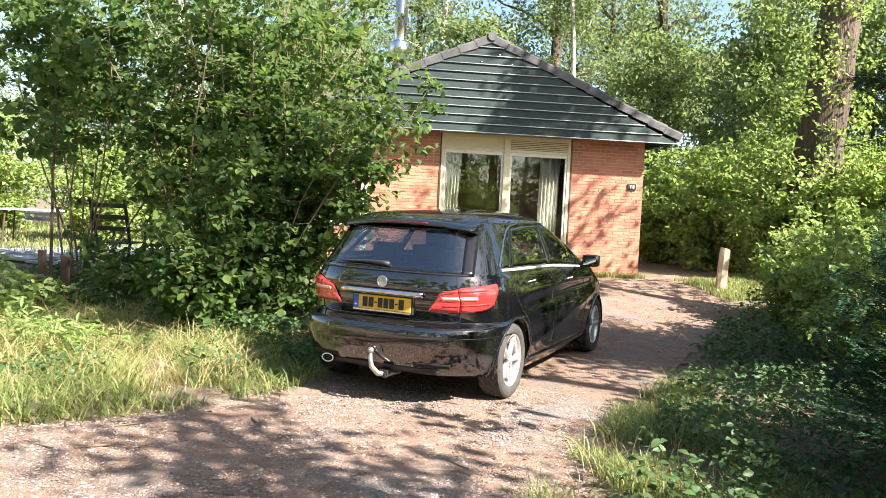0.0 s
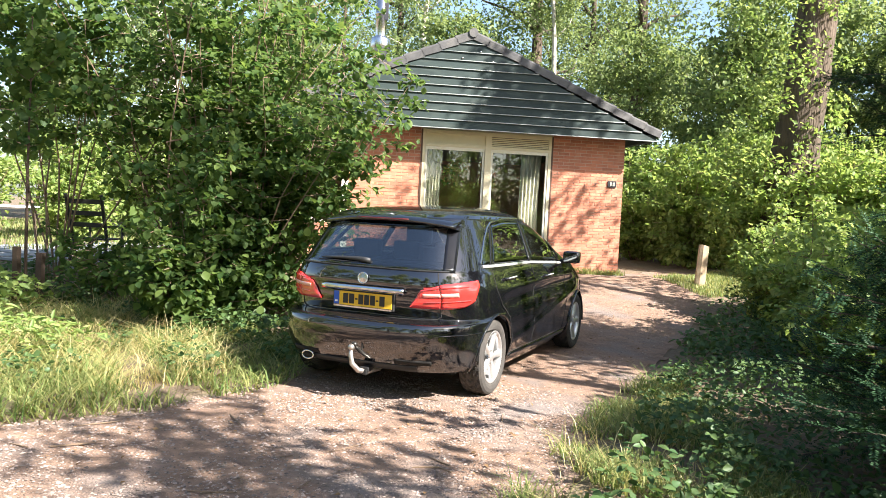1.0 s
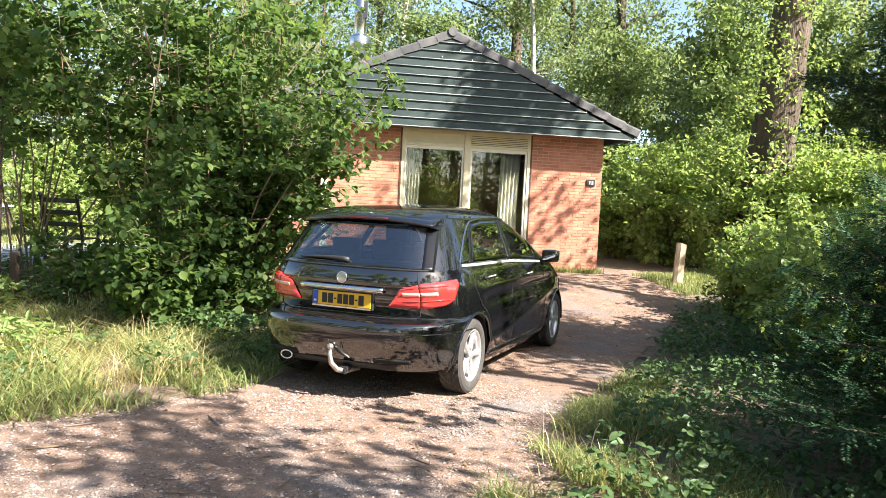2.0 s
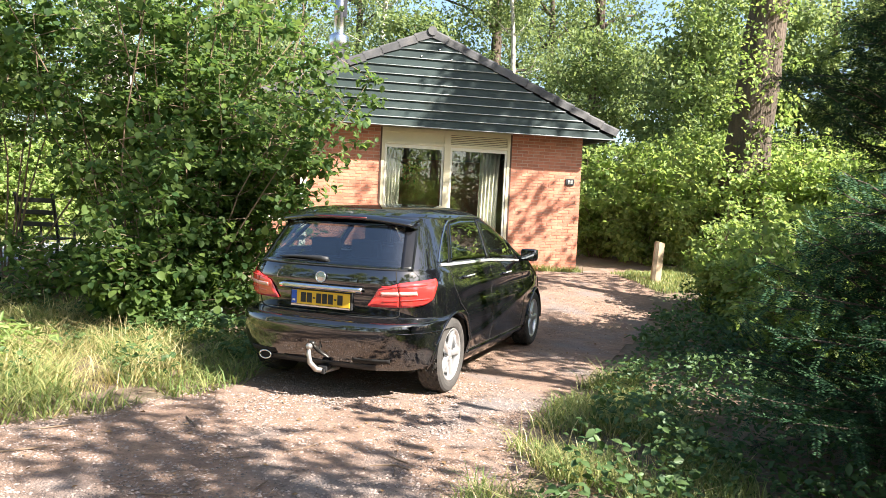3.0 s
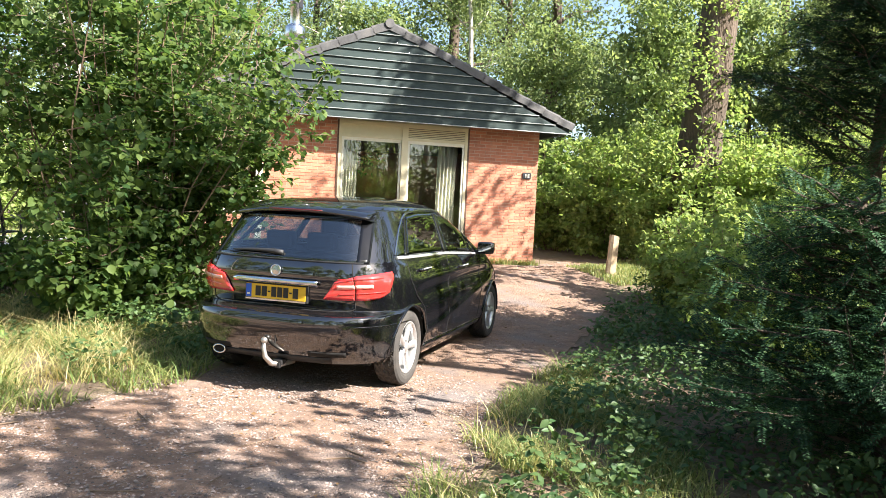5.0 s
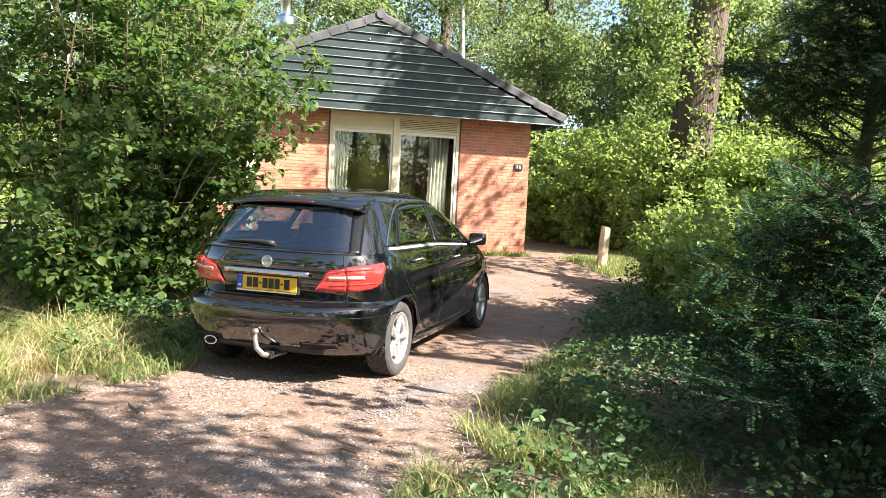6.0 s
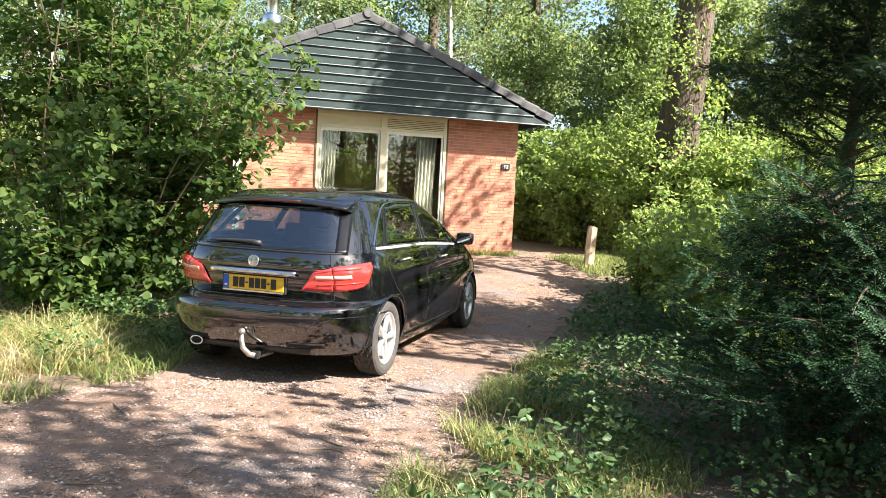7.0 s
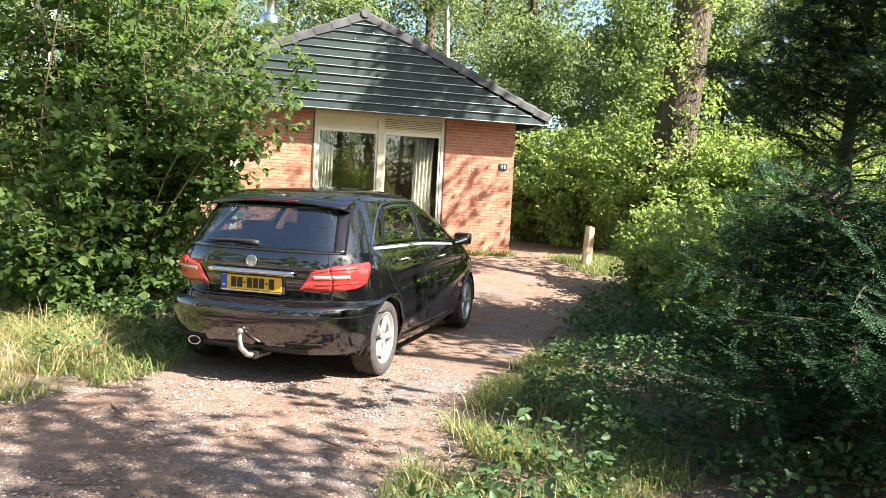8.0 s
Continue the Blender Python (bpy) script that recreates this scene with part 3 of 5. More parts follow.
def build_body():
    levels = sorted(set(np.round(np.concatenate([np.arange(0.18, 1.44, 0.024), np.arange(0.61, 0.68, 0.008), np.linspace(1.44, 1.557, 22)]), 4)))
    bm = bmesh.new()
    rows = []
    for z in levels:
        w, r, f = prof(z, WS), prof(z, RS), prof(z, FS)
        k = REAR_K if z < 1.44 else max(REAR_K, r + 0.3)
        fk = max(front_k(z), k + 0.02)
        pts = []
        for i in range(19):
            a = math.pi / 2 * i / 19
            pts.append((w * math.sin(a) ** (2 / POW), k - (k - r) * math.cos(a) ** (2 / POW)))
        for i in range(44):
            y = k + (fk - k) * i / 43
            pts.append((w + crease(y, z), y))
        for i in range(1, 21):
            a = math.pi / 2 * i / 20
            pts.append((w * math.cos(a) ** (2 / 2.8) if i < 20 else 0.0, fk + (f - fk) * math.sin(a) ** (2 / 2.8)))
        half = [(x, y) for x, y in pts]
        full = half + [(-x, y) for x, y in half[-2:0:-1]]
        rows.append([bm.verts.new((x, y, z)) for x, y in full])
    n = len(rows[0])
    for a, b in zip(rows, rows[1:]):
        for i in range(n):
            bm.faces.new((a[i], a[(i + 1) % n], b[(i + 1) % n], b[i]))
    bm.faces.new(rows[-1])
    # wheel arches
    inside_v = {}
    for v in bm.verts:
        if abs(v.co.x) > 0.45:
            for wy, wz in WHEELS:
                d = math.hypot(v.co.y - wy, v.co.z - wz)
                if d < ARCH:
                    inside_v[v] = (wy, wz, d)
    gone = [f for f in bm.faces if len(f.verts) == 4 and all(v in inside_v for v in f.verts)]
    bmesh.ops.delete(bm, geom=gone, context="FACES")
    for v, (wy, wz, d) in inside_v.items():
        if v.is_valid and v.link_faces:
            s = ARCH / max(d, 1e-3)
            v.co.y, v.co.z = wy + (v.co.y - wy) * s, wz + (v.co.z - wz) * s
            v.co.x += 0.012 if v.co.x > 0 else -0.012
    # openings behind the glass
    gone = []
    for f in bm.faces:
        c = f.calc_center_median()
        if abs(c.x) > 0.4 and in_side_glass(c.y, c.z):
            gone.append(f)
        elif c.y < 0 and 1.06 < c.z < 1.345 and abs(c.x) < rear_half(c.z) - 0.04:
            gone.append(f)
        elif c.y > 1.5 and 1.08 < c.z < 1.43 and abs(c.x) < prof(c.z, WS) - 0.12:
            gone.append(f)
    # the bumper ends higher than the sills
    gone += [f for f in bm.faces if f.calc_center_median().y < -0.12 and f.calc_center_median().z < 0.262 and f not in gone]
    bmesh.ops.delete(bm, geom=gone, context="FACES")
    part("body", bm, M["paint"], car, smooth=True)


def patch(name, rows, material, parent, thick=0.004, label="", smooth=True):
    bm = sheet(rows)
    bmesh.ops.recalc_face_normals(bm, faces=bm.faces)
    bmesh.ops.solidify(bm, geom=bm.faces[:], thickness=thick)
    return part(name, bm, material, parent, label, smooth)


def build_wheel(sgn, wy):
    tyre = lathe([(0.215, -0.085), (0.222, -0.098), (0.26, -0.104), (0.292, -0.098), (0.308, -0.084)], 72)
    bm = tyre
    # tread with slanting grooves
    steps, rings = 144, []
    for j, h in enumerate(np.linspace(-0.084, 0.084, 13)):
        ring = []
        for k in range(steps):
            slant = int(k + abs(h) * 90) % 6
            deep = 0.011 if (slant < 2 or j in (4, 8)) else 0.0
            r = 0.315 - 0.007 * (abs(h) / 0.084) ** 3 - deep
            a = 2 * math.pi * k / steps
            ring.append(bm.verts.new((r * math.cos(a), r * math.sin(a), h)))
        rings.append(ring)
    for a, b in zip(rings, rings[1:]):
        for k in range(steps):
            bm.faces.new((a[k], a[(k + 1) % steps], b[(k + 1) % steps], b[k]))
    lathe([(0.308, 0.084), (0.292, 0.098), (0.262, 0.105), (0.235, 0.101), (0.222, 0.094), (0.212, 0.080)], 72, bm=bm)
    place = pose(sgn * 0.772, wy, 0.315, 0, 90 * sgn, 0)
    wheel = part("wheel", bm, M["tyre"], car, "dusty treaded tyre on a silver five-spoke rim")
    wheel.matrix_local = place
    part("rim", lathe([(0.212, 0.080), (0.219, 0.090), (0.212, 0.093), (0.200, 0.086), (0.192, 0.05), (0.188, -0.06)], 60), M["alloy"], wheel, smooth=True)
    part("brake_disc", lathe([(0.0, 0.005), (0.15, 0.005), (0.15, -0.01), (0.188, -0.055)], 40), M["dark"], wheel)
    bm = bmesh.new()
    for k in range(5):
        a0 = 2 * math.pi * k / 5 + 0.3
        sec = []
        for r, half, h in ((0.03, 0.026, 0.074), (0.09, 0.023, 0.078), (0.15, 0.025, 0.082), (0.205, 0.034, 0.084)):
            c, s = math.cos(a0), math.sin(a0)
            row = []
            for q, dh in ((-half, -0.03), (-half * 0.85, 0.0), (-half * 0.25, 0.004), (half * 0.25, 0.004), (half * 0.85, 0.0), (half, -0.03)):
                row.append((r * c - q * s, r * s + q * c, h + dh))
            sec.append(row)
        sheet(sec, bm=bm)
    part("spoke_star", bm, M["alloy"], wheel, smooth=True)
    part("hub_cap", lathe([(0.0, 0.088), (0.028, 0.087), (0.036, 0.080), (0.05, 0.070)], 24), M["alloy"], wheel, smooth=True)
    for k in range(5):
        a0 = 2 * math.pi * (k + 0.5) / 5 + 0.3
        part("wheel_bolt", tube([(0.056 * math.cos(a0), 0.056 * math.sin(a0), 0.06), (0.056 * math.cos(a0), 0.056 * math.sin(a0), 0.079)], 0.009, 6), M["steel"], wheel)


def build_car():
    build_body()
    part("underbody", box(-0.66, 0.66, -0.36, 3.25, 0.20, 0.26), M["dark"], car)
    for wy, wz in WHEELS:
        for sgn in (1, -1):
            build_wheel(sgn, wy)
            bm = bmesh.new()
            rows = []
            for x in (0.872, 0.50):
                rows.append([(sgn * x, wy + 0.352 * math.cos(radians(a)), wz + 0.352 * math.sin(radians(a))) for a in range(-4, 185, 9)])
            sheet(rows, bm=bm)
            part("wheel_well", bm, M["dark"], car)
    # cabin
    part("cabin_floor", box(-0.74, 0.74, -0.45, 2.6, 0.42, 0.46), M["seat"], car)
    part("dashboard", box(-0.74, 0.74, 2.05, 2.5, 0.70, 1.02, bevel=0.06), M["plastic"], car)
    part("parcel_shelf", box(-0.62, 0.62, -0.50, 0.0, 0.96, 0.985), M["seat"], car)
    part("rear_bench", box(-0.66, 0.66, 0.02, 0.20, 0.5, 1.04, bevel=0.05), M["seat"], car)
    for x in (-0.40, 0.0, 0.40):
        part("headrest", box(x - 0.13, x + 0.13, 0.02, 0.12, 1.06, 1.22, bevel=0.035), M["seat"], car)
    for x in (-0.37, 0.37):
        part("front_seat", box(x - 0.26, x + 0.26, 1.02, 1.20, 0.5, 1.13, bevel=0.07), M["seat"], car)
        part("headrest", box(x - 0.13, x + 0.13, 1.0, 1.10, 1.15, 1.33, bevel=0.035), M["seat"], car)
    # rear window with a dark rim
    rows = [[tail(s * rear_half(z), z, 0.004) for s in np.linspace(-1, 1, 25)] for z in np.linspace(1.03, 1.385, 12)]
    patch("rear_window", rows, M["car_glass"], car, 0.004, "sloping tinted rear window")
    edge = [tail(s * rear_half(1.03), 1.03, 0.006) for s in np.linspace(-1, 1, 25)]
    part("window_seal", tube(edge, 0.006, 6), M["plastic"], car)
    for sgn in (1, -1):
        rows = []
        for z in np.linspace(1.025, 1.385, 12):
            h = rear_half(z)
            rows.append([tail(sgn * (h + d), z, 0.006) for d in np.linspace(-0.045, 0.035, 5)])
        patch("rear_pillar_trim", rows, M["gloss_black"], car, 0.003)
    # windscreen
    rows = []
    for z in np.linspace(1.06, 1.45, 9):
        w = prof(z, WS) - 0.10
        f, fk = prof(z, FS), front_k(z)
        row = []
        for s in np.linspace(-1, 1, 17):
            t = min(abs(s * w) / prof(z, WS), 1)
            row.append((s * w, fk + (f - fk) * (1 - t ** 2.8) ** (1 / 2.8) + 0.004, z))
        rows.append(row)
    patch("windscreen", rows, M["car_glass"], car, 0.004)
    # side glass, pillars, chrome line
    for sgn in (1, -1):
        for name, b0, b1, t0, t1 in (("quarter_window", -0.175, -0.045, -0.145, 0.27), ("rear_door_window", 0.0, 0.985, 0.335, 1.11), ("front_door_window", 1.065, 1.90, 1.175, 1.665)):
            rows = []
            for v in np.linspace(0, 1, 9):
                row = []
                for s in np.linspace(0, 1, 21):
                    yb, yt = b0 + (b1 - b0) * s, t0 + (t1 - t0) * s
                    zb, zt = win_low(yb) + 0.008, win_top(yt) - 0.012
                    row.append(side_point(yb + (yt - yb) * v, zb + (zt - zb) * v, 0.003, sgn))
                rows.append(row)
            patch(name, rows, M["car_glass"], car, 0.004, "tinted side window")
        for b0, b1, t0, t1 in ((-0.05, 0.005, 0.265, 0.34), (0.98, 1.07, 1.105, 1.18)):
            rows = []
            for v in np.linspace(0, 1, 9):
                row = []
                for s in np.linspace(0, 1, 4):
                    yb, yt = b0 + (b1 - b0) * s, t0 + (t1 - t0) * s
                    zb, zt = win_low(yb), win_top(yt) + 0.004
                    row.append(side_point(yb + (yt - yb) * v, zb + (zt - zb) * v, 0.005, sgn))
                rows.append(row)
            patch("door_pillar", rows, M["gloss_black"], car, 0.004)
        low = [side_point(y, win_low(y) - 0.006, 0.006, sgn) for y in np.linspace(-0.2, 1.96, 30)]
        part("chrome_strip", tube(low, 0.0125, 8), M["bright"], car, "bright chrome window line")
        high = [side_point(y, win_top(y) + 0.004, 0.004, sgn) for y in np.linspace(-0.2, 1.97, 50)]
        part("window_trim", tube(high, 0.008, 6), M["steel"], car)
        # mirror
        mir = part("door_mirror", box(sgn * 0.945 - 0.09, sgn * 0.945 + 0.09, 2.02, 2.15, 1.01, 1.14, bevel=0.045), M["paint"], car, smooth=True)
        part("mirror_glass", box(sgn * 0.945 - 0.068, sgn * 0.945 + 0.068, 2.012, 2.018, 1.03, 1.125), M["mirror"], mir)
        part("mirror_foot", box(sgn * 0.84 - 0.05, sgn * 0.84 + 0.05, 2.05, 2.13, 1.005, 1.05, bevel=0.012), M["plastic"], mir)
        # door seams, handles, sill
        for pts in ([(0.42, 0.30), (0.40, 0.45), (0.30, 0.62), (0.10, 0.74), (-0.03, 0.88), (-0.06, 1.05)], [(1.03, 0.30), (1.02, 0.6), (1.01, 0.9), (1.01, 1.06)], [(2.12, 0.30), (2.16, 0.6), (2.10, 0.85), (2.0, 1.0)], [(0.42, 0.30), (1.2, 0.295), (2.12, 0.30)]):
            fine = [(pts[i][0] + (pts[i + 1][0] - pts[i][0]) * k / 6, pts[i][1] + (pts[i + 1][1] - pts[i][1]) * k / 6) for i in range(len(pts) - 1) for k in range(7)]
            part("door_seam", tube([side_point(y, z, -0.001, sgn) for y, z in fine], 0.0035, 5), M["dark"], car)
        for y, z in ((0.30, 0.952), (1.42, 0.918)):
            bm = bmesh.new()
            tube([side_point(y + d, z + 0.02 * d, o, sgn) for d, o in ((-0.11, -0.005), (-0.09, 0.022), (0.0, 0.030), (0.09, 0.022), (0.11, -0.005))], [0.012, 0.014, 0.015, 0.014, 0.012], 8, bm=bm)
            h = part("door_handle", bm, M["paint"], car, smooth=True)
            part("handle_strip", tube([side_point(y + d, z + 0.02 * d + 0.010, 0.040, sgn) for d in (-0.09, 0, 0.09)], 0.0065, 6), M["bright"], h)
        rows = [[side_point(y, z, 0.012 if z < 0.25 else 0.004, sgn) for y in np.linspace(0.40, 2.30, 24)] for z in (0.17, 0.20, 0.24, 0.285)]
        patch("sill", rows, M["paint"], car, 0.006)
        # arch lips
        for wy, wz in WHEELS:
            pts = []
            for a in range(-12, 193, 7):
                y, z = wy + 0.357 * math.cos(radians(a)), wz + 0.357 * math.sin(radians(a))
                pts.append(side_point(y, max(z, 0.2), 0.008, sgn))
            part("arch_lip", tube(pts, 0.010, 6), M["paint"], car, smooth=True)
        # rear lamp: red glass, pale strip, seam between the wing's half and the hatch's half
        def lamp_low(a):
            return float(np.interp(a, [14, 40, 52, 60, 65], [0.742, 0.744, 0.762, 0.80, 0.90]))

        def lamp_top(a):
            return float(np.interp(a, [14, 20, 35, 65], [0.757, 0.882, 0.935, 0.968]))
        for a0, a1 in ((14, 32.2), (32.8, 65)):
            rows = []
            for v in np.linspace(0, 1, 9):
                rows.append([corner(a, lamp_low(a) + (lamp_top(a) - lamp_low(a)) * v, 0.010 + 0.012 * math.sin(math.pi * v), sgn) for a in np.linspace(a0, a1, 15)])
            lamp = patch("rear_lamp", rows, M["lamp_red"], car, 0.01, "red wrap-around rear lamp with a pale strip")
            b0, b1 = max(a0, 21), min(a1, 46)
            rows = [[corner(a, 0.842 + 0.0006 * (a - 20) + d, 0.026, sgn) for a in np.linspace(b0, b1, 12)] for d in (-0.015, 0, 0.015)]
            patch("lamp_strip", rows, M["lamp_pale"], lamp, 0.003)
            for zz in (0.79, 0.90):
                rows = [[corner(a, zz + 0.0007 * (a - 20) + d, 0.0245, sgn) for a in np.linspace(max(a0, 22), min(a1, 56), 12)] for d in (-0.004, 0.004)]
                patch("lamp_rib", rows, M["lamp_red"], lamp, 0.004)
        # hatch seam
        pts = [corner(32.5, z, 0.0, sgn) for z in np.linspace(1.02, 0.68, 10)] + [corner(a, z, 0.001, sgn) for a, z in ((30, 0.662), (26, 0.655), (20, 0.651), (8, 0.650), (0.5, 0.650))]
        part("hatch_seam", tube(pts, 0.0045, 5), M["dark"], car)
        pts = [corner(a, 0.555, 0.001, sgn) for a in np.linspace(38, 84, 14)]
        part("bumper_seam", tube(pts, 0.0035, 6), M["paint"], car, smooth=True)
        # lower bumper slot
        rows = [[corner(a, z, 0.004, sgn) for a in np.linspace(11, 33, 12)] for z in (0.315, 0.335, 0.352)]
        patch("bumper_slot", rows, M["dark"], car, 0.004)
        # head lamp
        rows = []
        for z in np.linspace(0.66, 0.80, 6):
            f, fk, w = prof(z, FS), front_k(z), prof(z, WS)
            row = []
            for a in np.linspace(22, 62, 10):
                row.append((sgn * (w + 0.006) * math.cos(radians(a)) ** (2 / 2.8), fk + (f - fk + 0.006) * math.sin(radians(a)) ** (2 / 2.8), z))
            rows.append(row)
        patch("head_lamp", rows, M["car_glass"], car, 0.006)
    # spoiler
    rows = []
    for y, z in ((-0.05, 1.488), (-0.20, 1.476), (-0.36, 1.447), (-0.435, 1.425), (-0.445, 1.412), (-0.42, 1.395), (-0.33, 1.385)):
        row = []
        for s in np.linspace(-1, 1, 25):
            row.append((s * (0.60 if z > 1.44 else 0.612), y + 0.10 * abs(s) ** 2.6, z - 0.045 * abs(s) ** 2.4))
        rows.append(row)
    patch("spoiler", rows, M["paint"], car, 0.006)
    rows = [[(x, -0.452 + 0.10 * (abs(x) / 0.6) ** 2.6 + o, z) for x in np.linspace(-0.24, 0.24, 9)] for z, o in ((1.422, 0.012), (1.402, 0.020))]
    patch("brake_light", rows, M["brake_dark"], car, 0.004)
    # plate, its characters as plain bars
    y0 = -0.690
    plate = part("number_plate", box(-0.26, 0.26, y0 - 0.006, y0, 0.716, 0.826, bevel=0.002), M["plate"], car, "yellow number plate with a blue strip")
    part("plate_strip", box(-0.258, -0.212, y0 - 0.0095, y0 - 0.0062, 0.719, 0.823), M["plate_blue"], plate)
    part("plate_bar", box(-0.247, -0.224, y0 - 0.012, y0 - 0.0097, 0.738, 0.752), M["white"], plate)
    x = -0.175
    for k, wd in enumerate((0.046, 0.046, 0.022, 0.044, 0.044, 0.044, 0.022, 0.046)):
        z0, z1 = (0.732, 0.81) if wd > 0.03 else (0.765, 0.777)
        part("plate_bar", box(x, x + wd, y0 - 0.0085, y0 - 0.0062, z0, z1), M["ink"], plate)
        x += wd + 0.0085
    part("plate_holder", box(-0.272, 0.272, y0 + 0.0005, y0 + 0.03, 0.700, 0.832, bevel=0.004), M["plastic"], car)
    part("holder_lip", box(-0.262, 0.262, y0 - 0.008, y0, 0.701, 0.7135), M["steel"], car)
    # chrome bar over the plate, badge as a plain ring
    rows = []
    for z, o in ((0.832, 0.020), (0.842, 0.042), (0.862, 0.050), (0.880, 0.034), (0.886, 0.012)):
        rows.append([tail(x, z, o) for x in np.linspace(-0.365, 0.365, 21)])
    patch("chrome_bar", rows, M["chrome"], car, 0.006, "wide chrome bar above the number plate")
    bm = bmesh.new()
    ring = [(0.042 * math.cos(a), 0, 0.042 * math.sin(a)) for a in np.linspace(0, 2 * math.pi, 33)]
    tube(ring, 0.0055, 8, bm=bm, cap=False)
    badge = part("badge_ring", bm, M["chrome"], car, smooth=True)
    badge.location = tail(0, 0.944, 0.012)
    badge.rotation_euler = (radians(-5), 0, 0)
    part("badge_disc", lathe([(0.0, 0.006), (0.038, 0.0)], 24), M["steel"], badge).rotation_euler = (radians(90), 0, 0)
    # wiper
    pts = [tail(x, 1.075 + 0.012 * math.sin((x + 0.45) * 6), 0.022) for x in np.linspace(-0.44, 0.02, 9)]
    wiper = part("rear_wiper", tube(pts, [0.006, 0.008, 0.010, 0.012, 0.013, 0.015, 0.018, 0.022, 0.020], 8), M["plastic"], car, smooth=True)
    part("wiper_blade", tube([tail(x, 1.060, 0.010) for x in np.linspace(-0.48, -0.08, 9)], 0.005, 5), M["plastic"], wiper)
    # bumper ledge trim, diffuser, exhaust, tow bar
    rows = [[corner(abs(a), z, 0.005, 1 if a >= 0 else -1) for a in np.linspace(-23, 23, 37)] for z in (0.255, 0.275, 0.305)]
    patch("lower_valance", rows, M["plastic"], car, 0.005)
    bm = bmesh.new()
    loop = [(0.052 * math.cos(a), 0, 0.032 * math.sin(a)) for a in np.linspace(0, 2 * math.pi, 25)]
    tube(loop, 0.006, 8, bm=bm, cap=False)
    ex = part("exhaust_tip", bm, M["chrome"], car, "oval chrome exhaust tip", smooth=True)
    ex.location = (-0.44, -0.765, 0.295)
    part("exhaust_bore", box(-0.045, 0.045, 0.01, 0.2, -0.026, 0.026, bevel=0.02), M["dark"], ex)
    tow = part("tow_bar", tube([(0.14, -0.62, 0.235), (0.10, -0.76, 0.225), (0.06, -0.82, 0.24), (0.02, -0.845, 0.29), (0.005, -0.845, 0.35), (0.002, -0.838, 0.395)], [0.022, 0.022, 0.022, 0.021, 0.018, 0.014], 10), M["ball"], car, "worn steel tow bar with a ball", smooth=True)
    bm = bmesh.new()
    bmesh.ops.create_uvsphere(bm, u_segments=16, v_segments=12, radius=0.026)
    b = part("tow_ball", bm, M["ball"], tow, smooth=True)
    b.location = (0.002, -0.838, 0.415)
    part("tow_bracket", box(0.085, 0.12, -0.80, -0.77, 0.205, 0.245, bevel=0.008), M["plastic"], car)
    part("tow_eye_cover", box(0.085, 0.091, -0.828, -0.818, 0.40, 0.46), M["dark"], car)
    part("tow_socket", box(0.05, 0.13, -0.79, -0.66, 0.225, 0.265, bevel=0.012), M["plastic"], car)


car = thing("car", "black hatchback car parked on the gravel drive", "car")
build_car()

# ---- plants ----
def ground_z(x, y):
    return float(rise(x, y))


def limb_path(rng, start, way, length, steps=6, wander=0.16, lift=0.0):
    p, d = np.array(start, float), np.array(way, float)
    d /= np.linalg.norm(d)
    out = [tuple(p)]
    for _ in range(steps):
        d = d + rng.normal(size=3) * wander + np.array((0, 0, lift))
        d /= np.linalg.norm(d)
        p = p + d * length / steps
        out.append(tuple(p))
    return out


